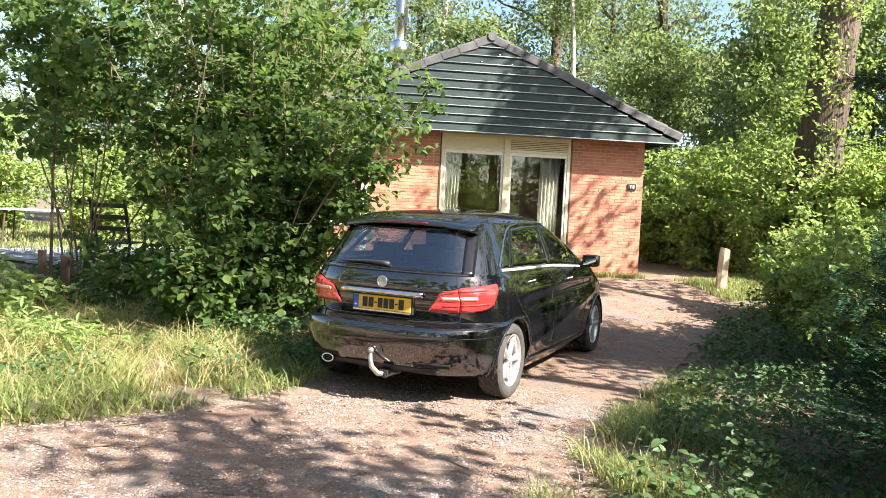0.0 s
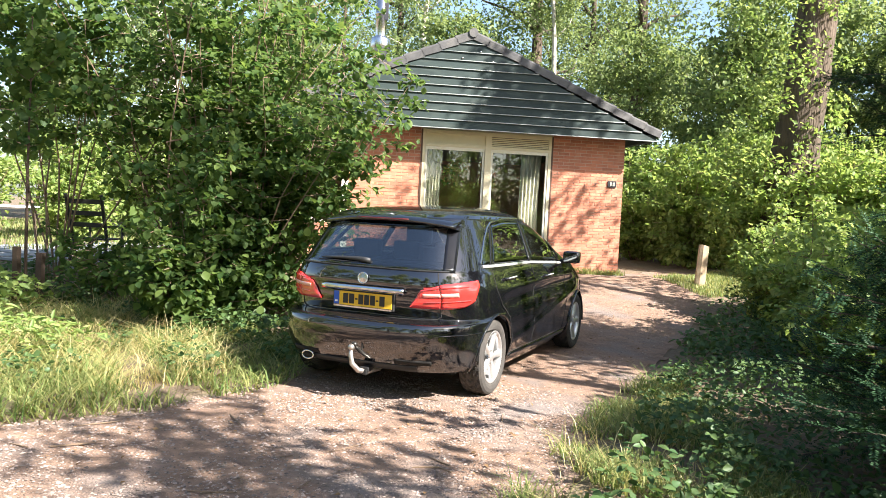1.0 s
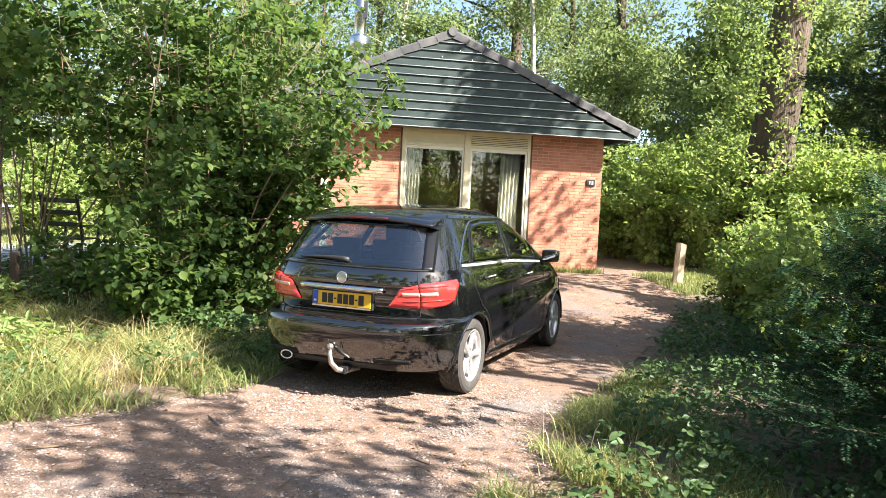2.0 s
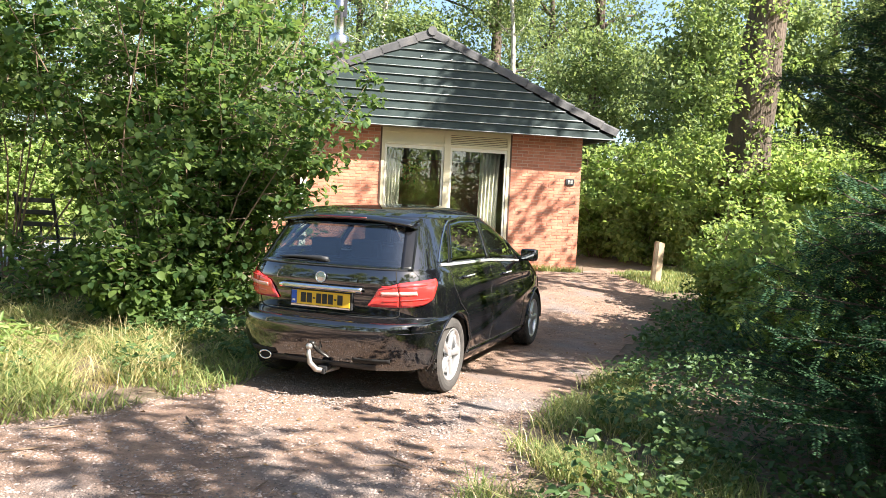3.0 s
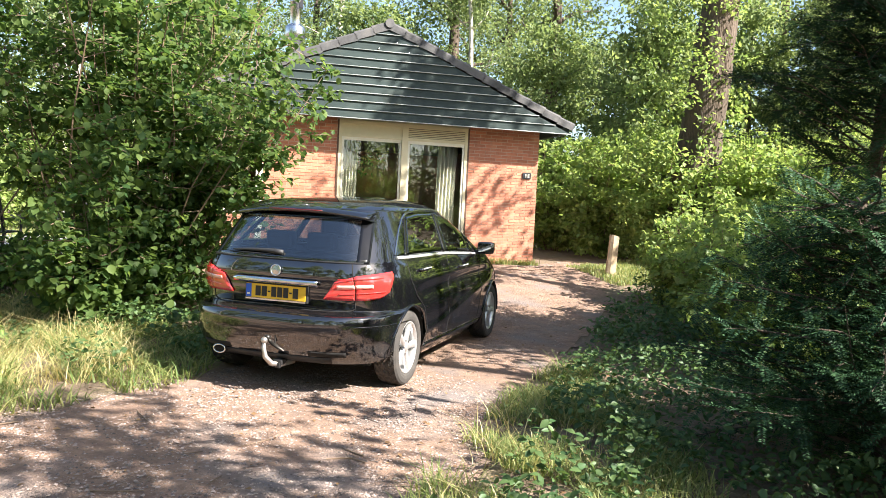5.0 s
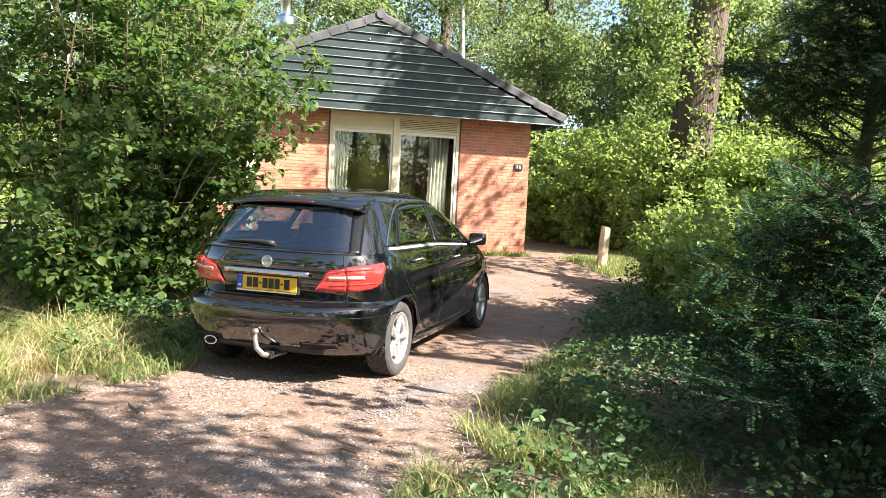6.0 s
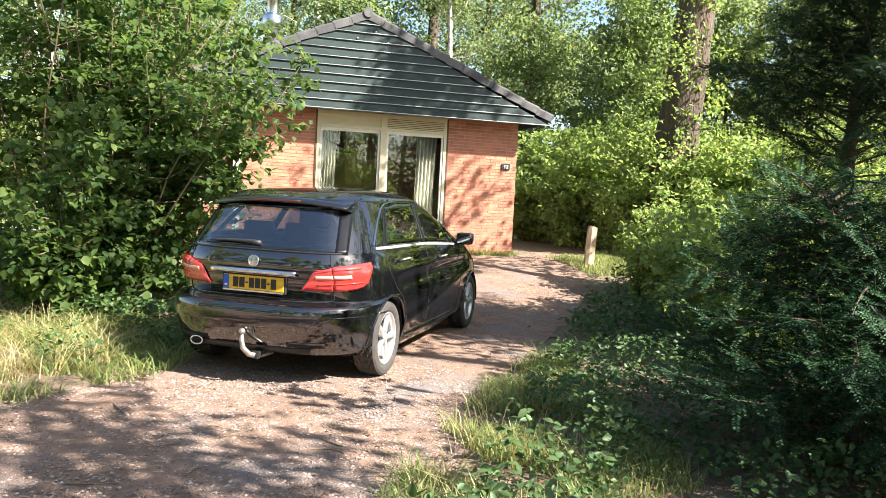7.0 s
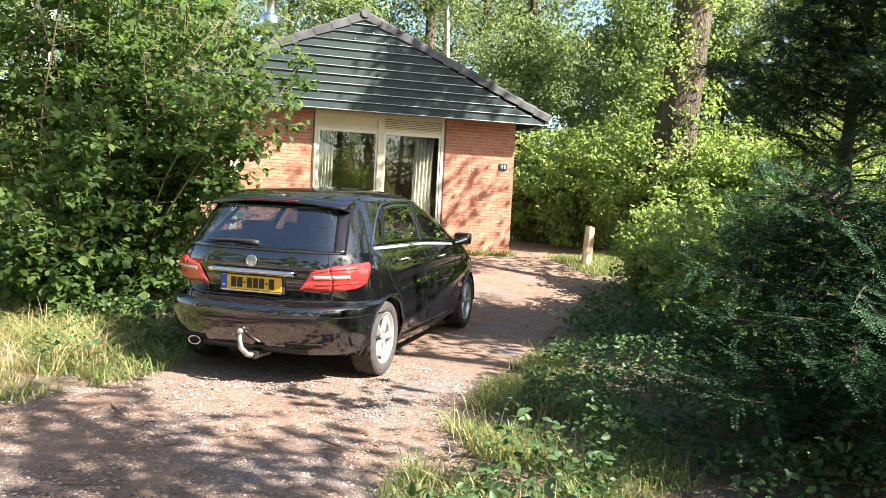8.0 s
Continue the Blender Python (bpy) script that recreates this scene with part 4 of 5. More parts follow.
def tree(name, label, seed, height, trunk_r, crown_low, crown_r, clump_n, leaves, leaf_size, material, bark="bark", lean=0.03, category="tree"):
    """Trunk with limbs, and a loose crown of leaf clumps along the limbs."""
    rng = np.random.default_rng(seed)
    root = thing(name, label, category)
    spine = limb_path(rng, (0, 0, -0.2), (rng.normal() * lean, rng.normal() * lean, 1), height, 9, 0.012 if trunk_r > 0.2 else 0.04)
    rad = [trunk_r * (1.25 if i == 0 else 1) * (1 - 0.85 * i / 9) + 0.01 for i in range(10)]
    fine_pts, fine_rad = [], []
    for i in range(9):
        for q in np.linspace(0, 1, 7)[: 6 if i < 8 else 7]:
            fine_pts.append(tuple(np.array(spine[i]) * (1 - q) + np.array(spine[i + 1]) * q))
            fine_rad.append(float(rad[i] * (1 - q) + rad[i + 1] * q))
    bm = tube(fine_pts, fine_rad, 32 if trunk_r > 0.2 else 10)
    if trunk_r > 0.2:
        sp0 = np.array(spine)
        for v in bm.verts:
            c = Vector((float(np.interp(v.co.z, sp0[:, 2], sp0[:, 0])), float(np.interp(v.co.z, sp0[:, 2], sp0[:, 1])), v.co.z))
            away = v.co - c
            a = math.atan2(away.y, away.x)
            v.co += away.normalized() * trunk_r * (0.10 * noise.noise((math.cos(a) * 5, math.sin(a) * 5, v.co.z * 1.1)) + 0.05 * noise.noise((math.cos(a) * 11, math.sin(a) * 11, v.co.z * 3)))
    centres, radii = [], []
    sp = np.array(spine)
    for k in range(clump_n):
        s = rng.random() ** 0.8
        z = crown_low + (height - crown_low) * s
        i = min(int((z + 0.2) / (height + 0.0) * 9), 8)
        base = sp[i]
        a = rng.random() * 6.283
        reach = crown_r * (0.35 + 0.75 * rng.random()) * (1 - 0.55 * s ** 2)
        path = limb_path(rng, base, (math.cos(a), math.sin(a), 0.35 + 0.5 * s), reach, 4, 0.2)
        if k % 2 == 0:
            tube(path, [max(trunk_r * 0.28 * (1 - 0.2 * j), 0.008) for j in range(5)], 5, bm=bm)
        for q in path[2:]:
            centres.append(q)
            radii.append(0.45 + 0.5 * rng.random())
    part("trunk", bm, M[bark], root, smooth=True)
    foliage("crown", rng, centres, np.array(radii) * crown_r / 3.0, max(leaves // len(centres), 3), leaf_size, M[material], root)
    return root


oak = tree("oak_tree", "tall tree with furrowed brown bark and loose sunlit crown", 9, 15, 0.32, 4.0, 4.2, 46, 13500, 0.135, "canopy")
oak.matrix_world = pose(-5.8, 22.5, 0.43)
near_oak = tree("oak_tree", "thick tree with furrowed brown bark beside the shrubs", 3, 15, 0.55, 7.0, 4.0, 46, 5200, 0.20, "canopy")
near_oak.matrix_world = pose(2.85, 12.0, ground_z(2.85, 12.0), 0, 1.5, 0)
shoot_rng = np.random.default_rng(37)
ring = [(r * math.cos(a), r * math.sin(a), z) for r, a, z in zip(0.7 + 0.9 * shoot_rng.random(220), 3.4 + 2.3 * shoot_rng.random(220), 0.6 + 5.6 * shoot_rng.random(220) ** 1.2)]
tagged(foliage("shoot_leaves", shoot_rng, ring, 0.24, 17, 0.10, M["shrub"], near_oak), kind="stuff")
birch = tree("birch_tree", "slender birch with pale bark and light leaves", 5, 14, 0.13, 2.5, 3.0, 55, 16000, 0.11, "canopy", "birch")
birch.matrix_world = pose(-13.5, 11, 0.43)
young = tree("young_tree", "young broadleaf tree with low dense crown", 8, 8, 0.08, 0.8, 2.8, 60, 11000, 0.15, "canopy")
young.matrix_world = pose(5.0, 20, 0.43)

thin = tree("birch_tree", "slender birch with a thin open crown", 6, 14, 0.13, 3.5, 3.2, 44, 2900, 0.19, "canopy", "birch")
thin.matrix_world = pose(13.5, -8.6, 0)

# slim trees out of view on the right, added to dapple the drive
dapple = tree("rowan_tree", "unseen slim tree with a loose open crown added to dapple the drive", 23, 8.6, 0.09, 2.8, 2.3, 36, 1550, 0.165, "canopy")
# two unseen birches, crowns set high to shade only the hazels and gable
high_birch = tree("birch_tree", "unseen tall birch with a high thin crown added to shade hazels and gable", 27, 18.5, 0.14, 13.0, 2.5, 40, 1900, 0.2, "canopy", "birch")
high_birch.matrix_world = pose(9.8, -0.1, 0)
copy_thing(high_birch, pose(9.2, 4.8, ground_z(9.2, 4.8), 0, 0, 120))
dapple.matrix_world = pose(7.9, 2.0, 0.1)
for x, y, turn in ((8.0, -4.2, 220),):
    copy_thing(dapple, pose(x, y, ground_z(x, y), 0, 0, turn))

back_oak = tree("oak_tree", "tall broadleaf tree behind the drive", 19, 15, 0.30, 3.5, 4.4, 40, 3600, 0.26, "canopy")
back_oak.matrix_world = pose(17.0, -15.0, 0)
back_young = tree("young_tree", "young broadleaf tree behind the drive", 18, 8, 0.08, 0.6, 2.8, 44, 3000, 0.25, "canopy")
back_young.matrix_world = pose(-1, -13, 0)

rngp = np.random.default_rng(21)
WOOD = [(oak, 13, 27, 0), (oak, 6, 26, 90), (oak, -3, 25, 200), (oak, -13, 25, 40), (oak, 21, 30, 130), (birch, 4.5, 24, 160), (birch, 9, 21, 240),
        (oak, -22, 20, 300), (oak, -19, 16.5, 20), (birch, -9, 18, 200), (birch, -17, 15, 110), (birch, -21, 9, 30), (young, 10, 23, 30), (young, -2, 19, 150), (young, -9, 22, 210), (young, -15, 19, 280),
        (young, 15, 22, 10), (young, -24, 15, 190), (oak, -9, 36, 50), (oak, 13, 38, 100), (oak, -22, 34, 150), (oak, 27, 40, 210),
        (young, 2, 17.5, 60), (oak, -34, 24, 80), (young, -28, 22, 0), (young, 20, 26, 120), (young, 0, 29, 20), (young, 8, 31, 220), (young, -17, 29, 140), (young, -20, 24, 40), (oak, -30, 14, 10),
        (young, -6, 15.5, 330), (birch, 14.5, 31, 0), (young, -12, 14.5, 100), (young, 6.5, 17.5, 200)]
# trees beside and behind the path of view, whose shade and mirrored shapes fall on the place
SHADE = [(thin, -8.2, -6.4, 30), (thin, 7.1, 6.1, 75), (back_oak, 19, -20, 45), (back_oak, -6, -22, 60), (back_oak, 6, -23, 10), (back_oak, -17, -14, 200),
         (back_young, 9, -14, 120), (back_young, -10, -12, 50), (back_young, 4, -14, 200), (back_young, -5, -12.5, 300), (back_young, -11, -8.5, 220)]
SHADE += [(back_young, -16 + 6.2 * k, -15.5 - 1.3 * (k % 3), 47 * k) for k in range(6)]
WOOD += [(birch, -4.6, 20.5, 15), (oak, -5.5, 30, 75), (young, -4.5, 26, 135), (young, 1.2, 25, 195)]
for k, (src, x, y, turn) in enumerate(WOOD + SHADE):
    s = 0.85 + 0.3 * rngp.random()
    ob = copy_thing(src, pose(x, y, ground_z(x, y), 0, 0, turn) @ Matrix.Scale(s, 4))


def stem_path(rng, k, height, spread, lean):
    a = rng.random() * 6.283
    out = spread * (0.25 + 0.75 * rng.random()) / height
    way = (math.cos(a) * out + lean[0], math.sin(a) * out + lean[1], 1)
    return limb_path(rng, (math.cos(a) * 0.25 * rng.random(), math.sin(a) * 0.25 * rng.random(), -0.05), way, height * (0.5 + 0.55 * rng.random()), 8, 0.09)


def bush(name, label, seed, place, stems, height, spread, clump_r, leaves, size, material, wide=0.8, near=True, singles=0, lean=(0, 0), stem_r=0.012, start=0.1, bark="twig", category="bush", twig=0.42):
    """Many stems from one stool, each set with leaves along its twigs."""
    rng = np.random.default_rng(seed)
    root = thing(name, label, category, pose(place[0], place[1], ground_z(*place)))
    centres = []
    for k in range(stems):
        path = stem_path(rng, k, height, spread, lean)
        bm = tube(path, [stem_r * (1.3 - 0.13 * j) for j in range(9)], 6)
        for j in range(1, 9):
            if j / 8 < start:
                continue
            for _ in range(2):
                b = rng.random() * 6.283
                tw = limb_path(rng, path[j], (math.cos(b), math.sin(b), 0.15), spread * twig * (0.5 + rng.random()) * (1.1 - 0.05 * j), 3, 0.2)
                tube(tw, [0.006, 0.005, 0.004, 0.003], 4, bm=bm, cap=False)
                centres += tw[1:]
        part("stem", bm, M[bark], root)
    ob = foliage("foliage", rng, centres, clump_r, max(leaves // len(centres), 2), size, M[material], root, near=near, wide=wide, upright=1.3, flat=0.45, loose=0.36)
    tagged(ob, kind="stuff")
    if singles:
        one = bpy.data.meshes.new("leaf")
        V, F = leaf_arrays(rng, np.zeros((1, 3)), np.array([[1.0, 0, 0]]), np.array([[0, 0, 1.0]]), np.array([size]), wide=wide, near=True)
        one.from_pydata([tuple(v) for v in V], [], [tuple(int(i) for i in f) for f in F])
        one.materials.append(M["hazel_one"])
        pick = sorted(centres, key=lambda c: c[1] * 0.9 - c[0] * 0.4)[: singles * 2]
        for c in rng.permutation(len(pick))[:singles]:
            p = np.array(pick[c]) + rng.normal(size=3) * clump_r * 0.5
            lf = new("leaf", one)
            lf.parent = root
            s = 0.7 + 0.6 * rng.random()
            lf.matrix_local = pose(*p, rng.normal() * 25, 15 + rng.normal() * 25, rng.random() * 360) @ Matrix.Scale(s, 4)
    return root


bush("hazel_bush", "large green hazel bush with many stems beside the car", 11, (-3.15, 1.75), 26, 3.6, 1.65, 0.17, 16000, 0.088, "hazel", 0.85, singles=280, lean=(0.06, 0))
bush("hazel_bush", "tall green hazel bush with many stems", 12, (-4.0, 1.9), 20, 5.2, 1.5, 0.19, 6400, 0.092, "hazel", 0.85, start=0.3)
bush("hazel_bush", "tall green hazel bush reaching over the verge", 13, (-6.3, 1.6), 9, 6.4, 2.0, 0.22, 6500, 0.10, "hazel", 0.85, start=0.62)
bush("hazel_bush", "tall green hazel bush behind the others", 14, (-4.2, 4.2), 16, 6.5, 2.2, 0.26, 3600, 0.12, "hazel", 0.85, near=False, start=0.3)
bush("hazel_bush", "low spreading hazel shoots in front of the taller bush", 17, (-2.9, 0.75), 14, 1.5, 0.8, 0.16, 5200, 0.09, "hazel", 0.85, start=0.05, stem_r=0.008)
bush("hazel_bush", "hazel with thin low sprays over the verge", 24, (-5.0, 1.3), 8, 1.1, 0.9, 0.16, 1000, 0.09, "hazel", 0.85, start=0.3, stem_r=0.008)
bush("hazel_bush", "tall sunlit hazel beside the yews", 25, (7.2, -0.8), 20, 4.6, 1.8, 0.22, 7000, 0.12, "hazel", 0.85, near=False)
hedge = bush("shrub", "sunlit yellow-green shrub beside the path", 15, (2.5, 12.0), 22, 2.9, 1.5, 0.2, 10000, 0.125, "shrub", 0.75, near=False)
for x, y, turn, s in ((4.4, 11.0, 50, 0.95), (1.0, 13.6, 120, 1.05), (5.4, 9.4, 200, 0.95), (-0.6, 15.5, 300, 1.1), (3.4, 14.2, 80, 1.2), (6.4, 12.2, 20, 1.15), (1.9, 15.6, 250, 1.2), (-12.5, 7.2, 310, 0.9), (-11, 9.5, 260, 1.1), (-18, 8, 30, 1.2), (-15, 12, 80, 1.3), (-20, 4.5, 140, 1.2)):
    copy_thing(hedge, pose(x, y, ground_z(x, y), 0, 0, turn) @ Matrix.Scale(s, 4))
mid = bush("shrub", "green leafy shrub growing along the drive", 16, (3.7, 4.6), 18, 1.9, 1.15, 0.17, 8000, 0.095, "shrub", 0.7, near=False)
for x, y, turn, s in ((3.1, 6.2, 70, 0.75), (4.5, 3.0, 140, 1.0), (5.0, 5.6, 220, 1.1), (3.9, 2.2, 300, 0.8), (3.2, 6.4, 20, 0.9), (8.0, -5.4, 0, 1.7), (9.6, -7.2, 90, 1.8), (6.8, -7.2, 180, 1.6)):
    copy_thing(mid, pose(x, y, ground_z(x, y), 0, 0, turn) @ Matrix.Scale(s, 4))


# ---- dark yew beside the drive ----
def yew(seed, place, height, reach, boughs, name="yew_bush", label="dense dark green yew bush with feathery sprays to the ground", low=0.1, step=0.062, category="bush", grow=1.0, needle="needle"):
    """Trunk, and drooping boughs set with flat sprays of needles."""
    rng = np.random.default_rng(seed)
    root = thing(name, label, category, pose(place[0], place[1], ground_z(*place)))
    trunk = limb_path(rng, (0, 0, -0.1), (-0.05, 0.05, 1), height, 8, 0.05)
    part("trunk", tube(trunk, [0.11 * (1 - 0.1 * i) for i in range(9)], 10), M["bark"], root, smooth=True)
    tp = np.array(trunk)
    P, D, U, S = [], [], [], []
    for k in range(boughs):
        f = (k + rng.random()) / boughs
        z = low + (height - low - 0.15) * f
        base = np.array([np.interp(z, tp[:, 2], tp[:, i]) for i in range(3)])
        a = k * 2.39996 + rng.normal() * 0.2
        length = reach * (1.05 - 0.62 * f) * (0.72 + 0.45 * rng.random())
        path = np.array(limb_path(rng, base, (math.cos(a), math.sin(a), 0.42 - 0.15 * f), length, 7, 0.13, -0.03))
        bm = tube([tuple(p) for p in path], [0.013 * (1.05 - 0.13 * j) for j in range(8)], 5, cap=False)
        side = np.array((-math.sin(a), math.cos(a), 0))
        n_t = int(length / step)
        for j in range(n_t):
            t = (0.16 + 0.84 * (j + rng.random()) / n_t) * 7
            i = min(int(t), 6)
            p = path[i] + (path[i + 1] - path[i]) * (t - i)
            ahead = path[i + 1] - path[i]
            ahead = ahead / np.linalg.norm(ahead)
            for sgn in (1, -1):
                tl = grow * (0.16 + 0.26 * rng.random()) * (1.15 - 0.09 * t)
                w = ahead * 0.75 + side * sgn * (0.75 + 0.3 * rng.random()) + np.array((0, 0, rng.normal() * 0.55 - 0.1))
                w /= np.linalg.norm(w)
                nn = int(tl / (0.0075 * grow))
                s = (np.arange(nn) + rng.random(nn) * 0.5) / nn
                pts = p + w * tl * s[:, None] + np.array((0, 0, -0.10)) * tl * (s[:, None] ** 2)
                cr = np.cross(w, (0, 0, 1))
                cr /= max(np.linalg.norm(cr), 1e-4)
                alt = np.where(np.arange(nn) % 2 == 0, 1.0, -1.0)[:, None]
                P.append(pts)
                ang = rng.normal(size=(nn, 1)) * 0.2
                dn = np.cross(cr, w)
                D.append(w * 0.55 + (cr * np.cos(ang) + dn * np.sin(ang)) * alt)
                U.append(np.tile(dn, (nn, 1)) + rng.normal(size=(nn, 3)) * 0.2)
                S.append(0.034 * grow * (1.05 - 0.4 * s))
        part("bough", bm, M["bark"], root)
    P, D, U, S = np.concatenate(P), np.concatenate(D), np.concatenate(U), np.concatenate(S)
    V, F = leaf_arrays(rng, P, D, U, S, wide=0.34, fold=0.0, droop=0.08)
    tagged(mesh_from("needles", V, F, M[needle], root), kind="stuff")
    return root


yew(31, (4.3, -0.95), 1.8, 1.4, 160, step=0.06)
yew(32, (5.2, -2.7), 1.6, 1.5, 80, step=0.07)
yew(34, (5.6, 0.6), 1.7, 1.6, 70, step=0.08)
yew(33, (4.85, 3.0), 4.7, 1.75, 100, "conifer_tree", "tall dark conifer with drooping sprays", 1.9, 0.065, "tree", grow=1.25, needle="needle_dark")

yew(35, (5.6, 2.0), 4.8, 1.75, 62, "conifer_tree", "dark conifer with low drooping sprays behind the yews", 2.2, 0.07, "tree", grow=1.25, needle="needle_dark")


# ---- low growth ----
def scatter(rng, poly, n):
    xs, ys = [p[0] for p in poly], [p[1] for p in poly]
    out = np.zeros((0, 2))
    while len(out) < n:
        p = np.stack([rng.uniform(min(xs), max(xs), n), rng.uniform(min(ys), max(ys), n)], 1)
        out = np.concatenate([out, p[inside(p[:, 0], p[:, 1], poly)]])
    return out[:n]


def patchy(p, size, seed, cut):
    v = np.array([noise.noise((x / size, y / size, seed)) for x, y in p])
    return p[v > cut]


def grass(name, label, seed, poly, n, tall, material="grass", lean=0.35, cut=-0.3, wide=0.0045):
    """Blades in tufts, each of three faces, bent over."""
    rng = np.random.default_rng(seed)
    p = patchy(scatter(rng, poly, n), 0.55, seed, cut)
    p = p + rng.normal(size=p.shape) * 0.02
    n = len(p)
    base = np.stack([p[:, 0], p[:, 1], rise(p[:, 0], p[:, 1]) - 0.01], 1)
    clumpy = 0.55 + 0.9 * np.array([noise.noise((x * 1.4, y * 1.4, seed + 7)) + 0.35 for x, y in p]).clip(0.05, 1)
    h = (tall * clumpy * (0.5 + 0.8 * rng.random(n)))[:, None]
    a = rng.random(n) * 6.283
    out = np.stack([np.cos(a), np.sin(a), np.zeros(n)], 1)
    side = np.stack([-np.sin(a), np.cos(a), np.zeros(n)], 1) * wide * (0.7 + 0.8 * rng.random((n, 1)))
    bend = lean * (0.3 + 1.2 * rng.random((n, 1)))
    up = np.array((0, 0, 1.0))
    m1 = base + h * (0.55 * up + out * bend * 0.30)
    tip = base + h * (0.92 * up + out * bend)
    V = np.stack([base - side, base + side, m1 - side * 0.8, m1 + side * 0.8, tip], 1)
    F = np.array([(0, 1, 3), (0, 3, 2), (2, 3, 4)])
    faces = (F[None] + (np.arange(n) * 5)[:, None, None]).reshape(-1, 3)
    return tagged(mesh_from(name, V.reshape(-1, 3), faces, M[material]), label, "grass", kind="stuff")


grass("verge_grass", "long sun-bleached grass on the verge", 41, [(-8, -4.2), (-3.4, -3.75), (-1.6, -2.85), (-1.02, -1.95), (-0.66, -0.8), (-1.05, 0.4), (-3.0, 1.5), (-5.5, 1.0), (-9, 0.5)], 30000, 0.22, lean=1.7, cut=-0.22)
grass("straw_grass", "tall bleached grass stalks on the verge", 46, [(-8, -4.0), (-3.4, -3.2), (-1.9, -2.4), (-1.5, -1.7), (-1.2, -0.6), (-3.0, 0.8), (-5.5, 0.6), (-9, 0.3)], 13000, 0.30, "straw", lean=1.5, cut=-0.1, wide=0.003)
grass("drive_grass", "green grass tufts at the edge of the drive", 42, [(1.78, -2.6), (2.2, -3.6), (3.2, -4.0), (3.3, -1.6), (2.6, 0.6), (2.25, 1.8), (1.75, 0.6), (1.72, -0.8)], 13000, 0.14, cut=-0.2, lean=1.2, wide=0.0035)
grass("straw_grass", "bleached grass among the brambles", 47, [(1.85, -2.4), (2.3, -3.6), (3.0, -3.6), (2.9, -1.2), (2.2, 0.6), (1.8, 0.2)], 700, 0.18, "straw", lean=1.1, cut=-0.05, wide=0.003)
grass("path_grass", "short sunlit grass beside the path", 43, [(0.75, 9.2), (1.9, 7.4), (2.9, 8.6), (2.9, 11.2), (1.9, 12.6), (1.4, 10.5)], 9000, 0.10, cut=-0.5)
grass("wall_grass", "grass tufts at the foot of the wall", 44, [(-0.9, 8.25), (0.25, 8.85), (0.1, 9.12), (-1.0, 8.45)], 900, 0.16, cut=-0.5)
grass("lawn_grass", "sunlit lawn beyond the hedge", 45, [(-24, 5), (-9, 3), (-7, 7), (-22, 15)], 16000, 0.12, cut=-0.6, wide=0.009)


def undergrowth(name, label, seed, poly, n, tall, size, material, cut=-0.25, wide=0.75, category="undergrowth"):
    """Low leafy plants: leaves on short stalks at all heights up to the local top."""
    rng = np.random.default_rng(seed)
    p = patchy(scatter(rng, poly, n), 0.7, seed, cut)
    n = len(p)
    local = tall * (0.45 + 0.9 * np.array([noise.noise((x * 1.1, y * 1.1, seed + 3)) + 0.3 for x, y in p]).clip(0, 1))
    z = rise(p[:, 0], p[:, 1]) + local * rng.random(n) ** 0.6
    P = np.stack([p[:, 0], p[:, 1], z], 1)
    D = rng.normal(size=(n, 3))
    D[:, 2] *= 0.4
    up = rng.normal(size=(n, 3)) * 0.45 + np.array((0.1, -0.25, 1.0))
    V, F = leaf_arrays(rng, P, D, up, size * (0.5 + 0.9 * rng.random(n)), wide=wide, near=True)
    return tagged(mesh_from(name, V, F, M[material]), label, category, kind="stuff")


undergrowth("bramble_patch", "green brambles and ivy along the drive", 51, [(2.15, -3.2), (5.5, -4.0), (6, 3), (3.2, 3.6), (2.1, 2.4), (2.05, 0.4), (2.2, -1.4)], 17000, 0.36, 0.052, "bramble", wide=0.62)
undergrowth("bramble_patch", "low green plants under the shrubs", 52, [(2.0, 2.5), (5.5, 2.5), (6, 8), (2.6, 8), (2.15, 6)], 7000, 0.5, 0.07, "bramble", wide=0.65)
undergrowth("bramble_patch", "green plants at the foot of the hazels", 53, [(-1.0, -0.3), (-1.1, 1.8), (-3, 2.5), (-7, 2.0), (-7, 0.4), (-4, 0.6), (-2.2, 0.3)], 6500, 0.40, 0.06, "bramble", cut=-0.15)
undergrowth("broadleaf_plant", "light green broad-leaved plants on the verge", 54, [(-6.2, -0.9), (-4.6, -0.6), (-4.7, 0.4), (-6.4, 0.4)], 900, 0.55, 0.12, "shrub", cut=-0.6, wide=0.42)


undergrowth("verge_plants", "small green plants among the verge grass", 55, [(-6, -2.4), (-2.2, -2.2), (-1.2, -0.8), (-1.4, 0.4), (-5, 0.6), (-7, -0.2)], 5200, 0.26, 0.05, "bramble", cut=0.02)
undergrowth("verge_plants", "light green fern-like plants on the verge", 56, [(-3.6, -1.6), (-2.6, -1.6), (-2.5, -0.8), (-3.6, -0.8)], 420, 0.42, 0.09, "shrub", cut=-0.6, wide=0.3)


def litter(seed, poly, n):
    rng = np.random.default_rng(seed)
    p = scatter(rng, poly, n)
    P = np.stack([p[:, 0], p[:, 1], rise(p[:, 0], p[:, 1]) + 0.012], 1)
    D = rng.normal(size=(n, 3))
    D[:, 2] *= 0.1
    up = rng.normal(size=(n, 3)) * 0.25 + np.array((0, 0, 1.0))
    V, F = leaf_arrays(rng, P, D, up, 0.018 + 0.028 * rng.random(n), wide=0.6, fold=0.08, droop=0.1)
    return tagged(mesh_from("leaf_litter", V, F, M["litter"]), "dry brown leaves scattered on the ground", "leaf litter", kind="stuff")


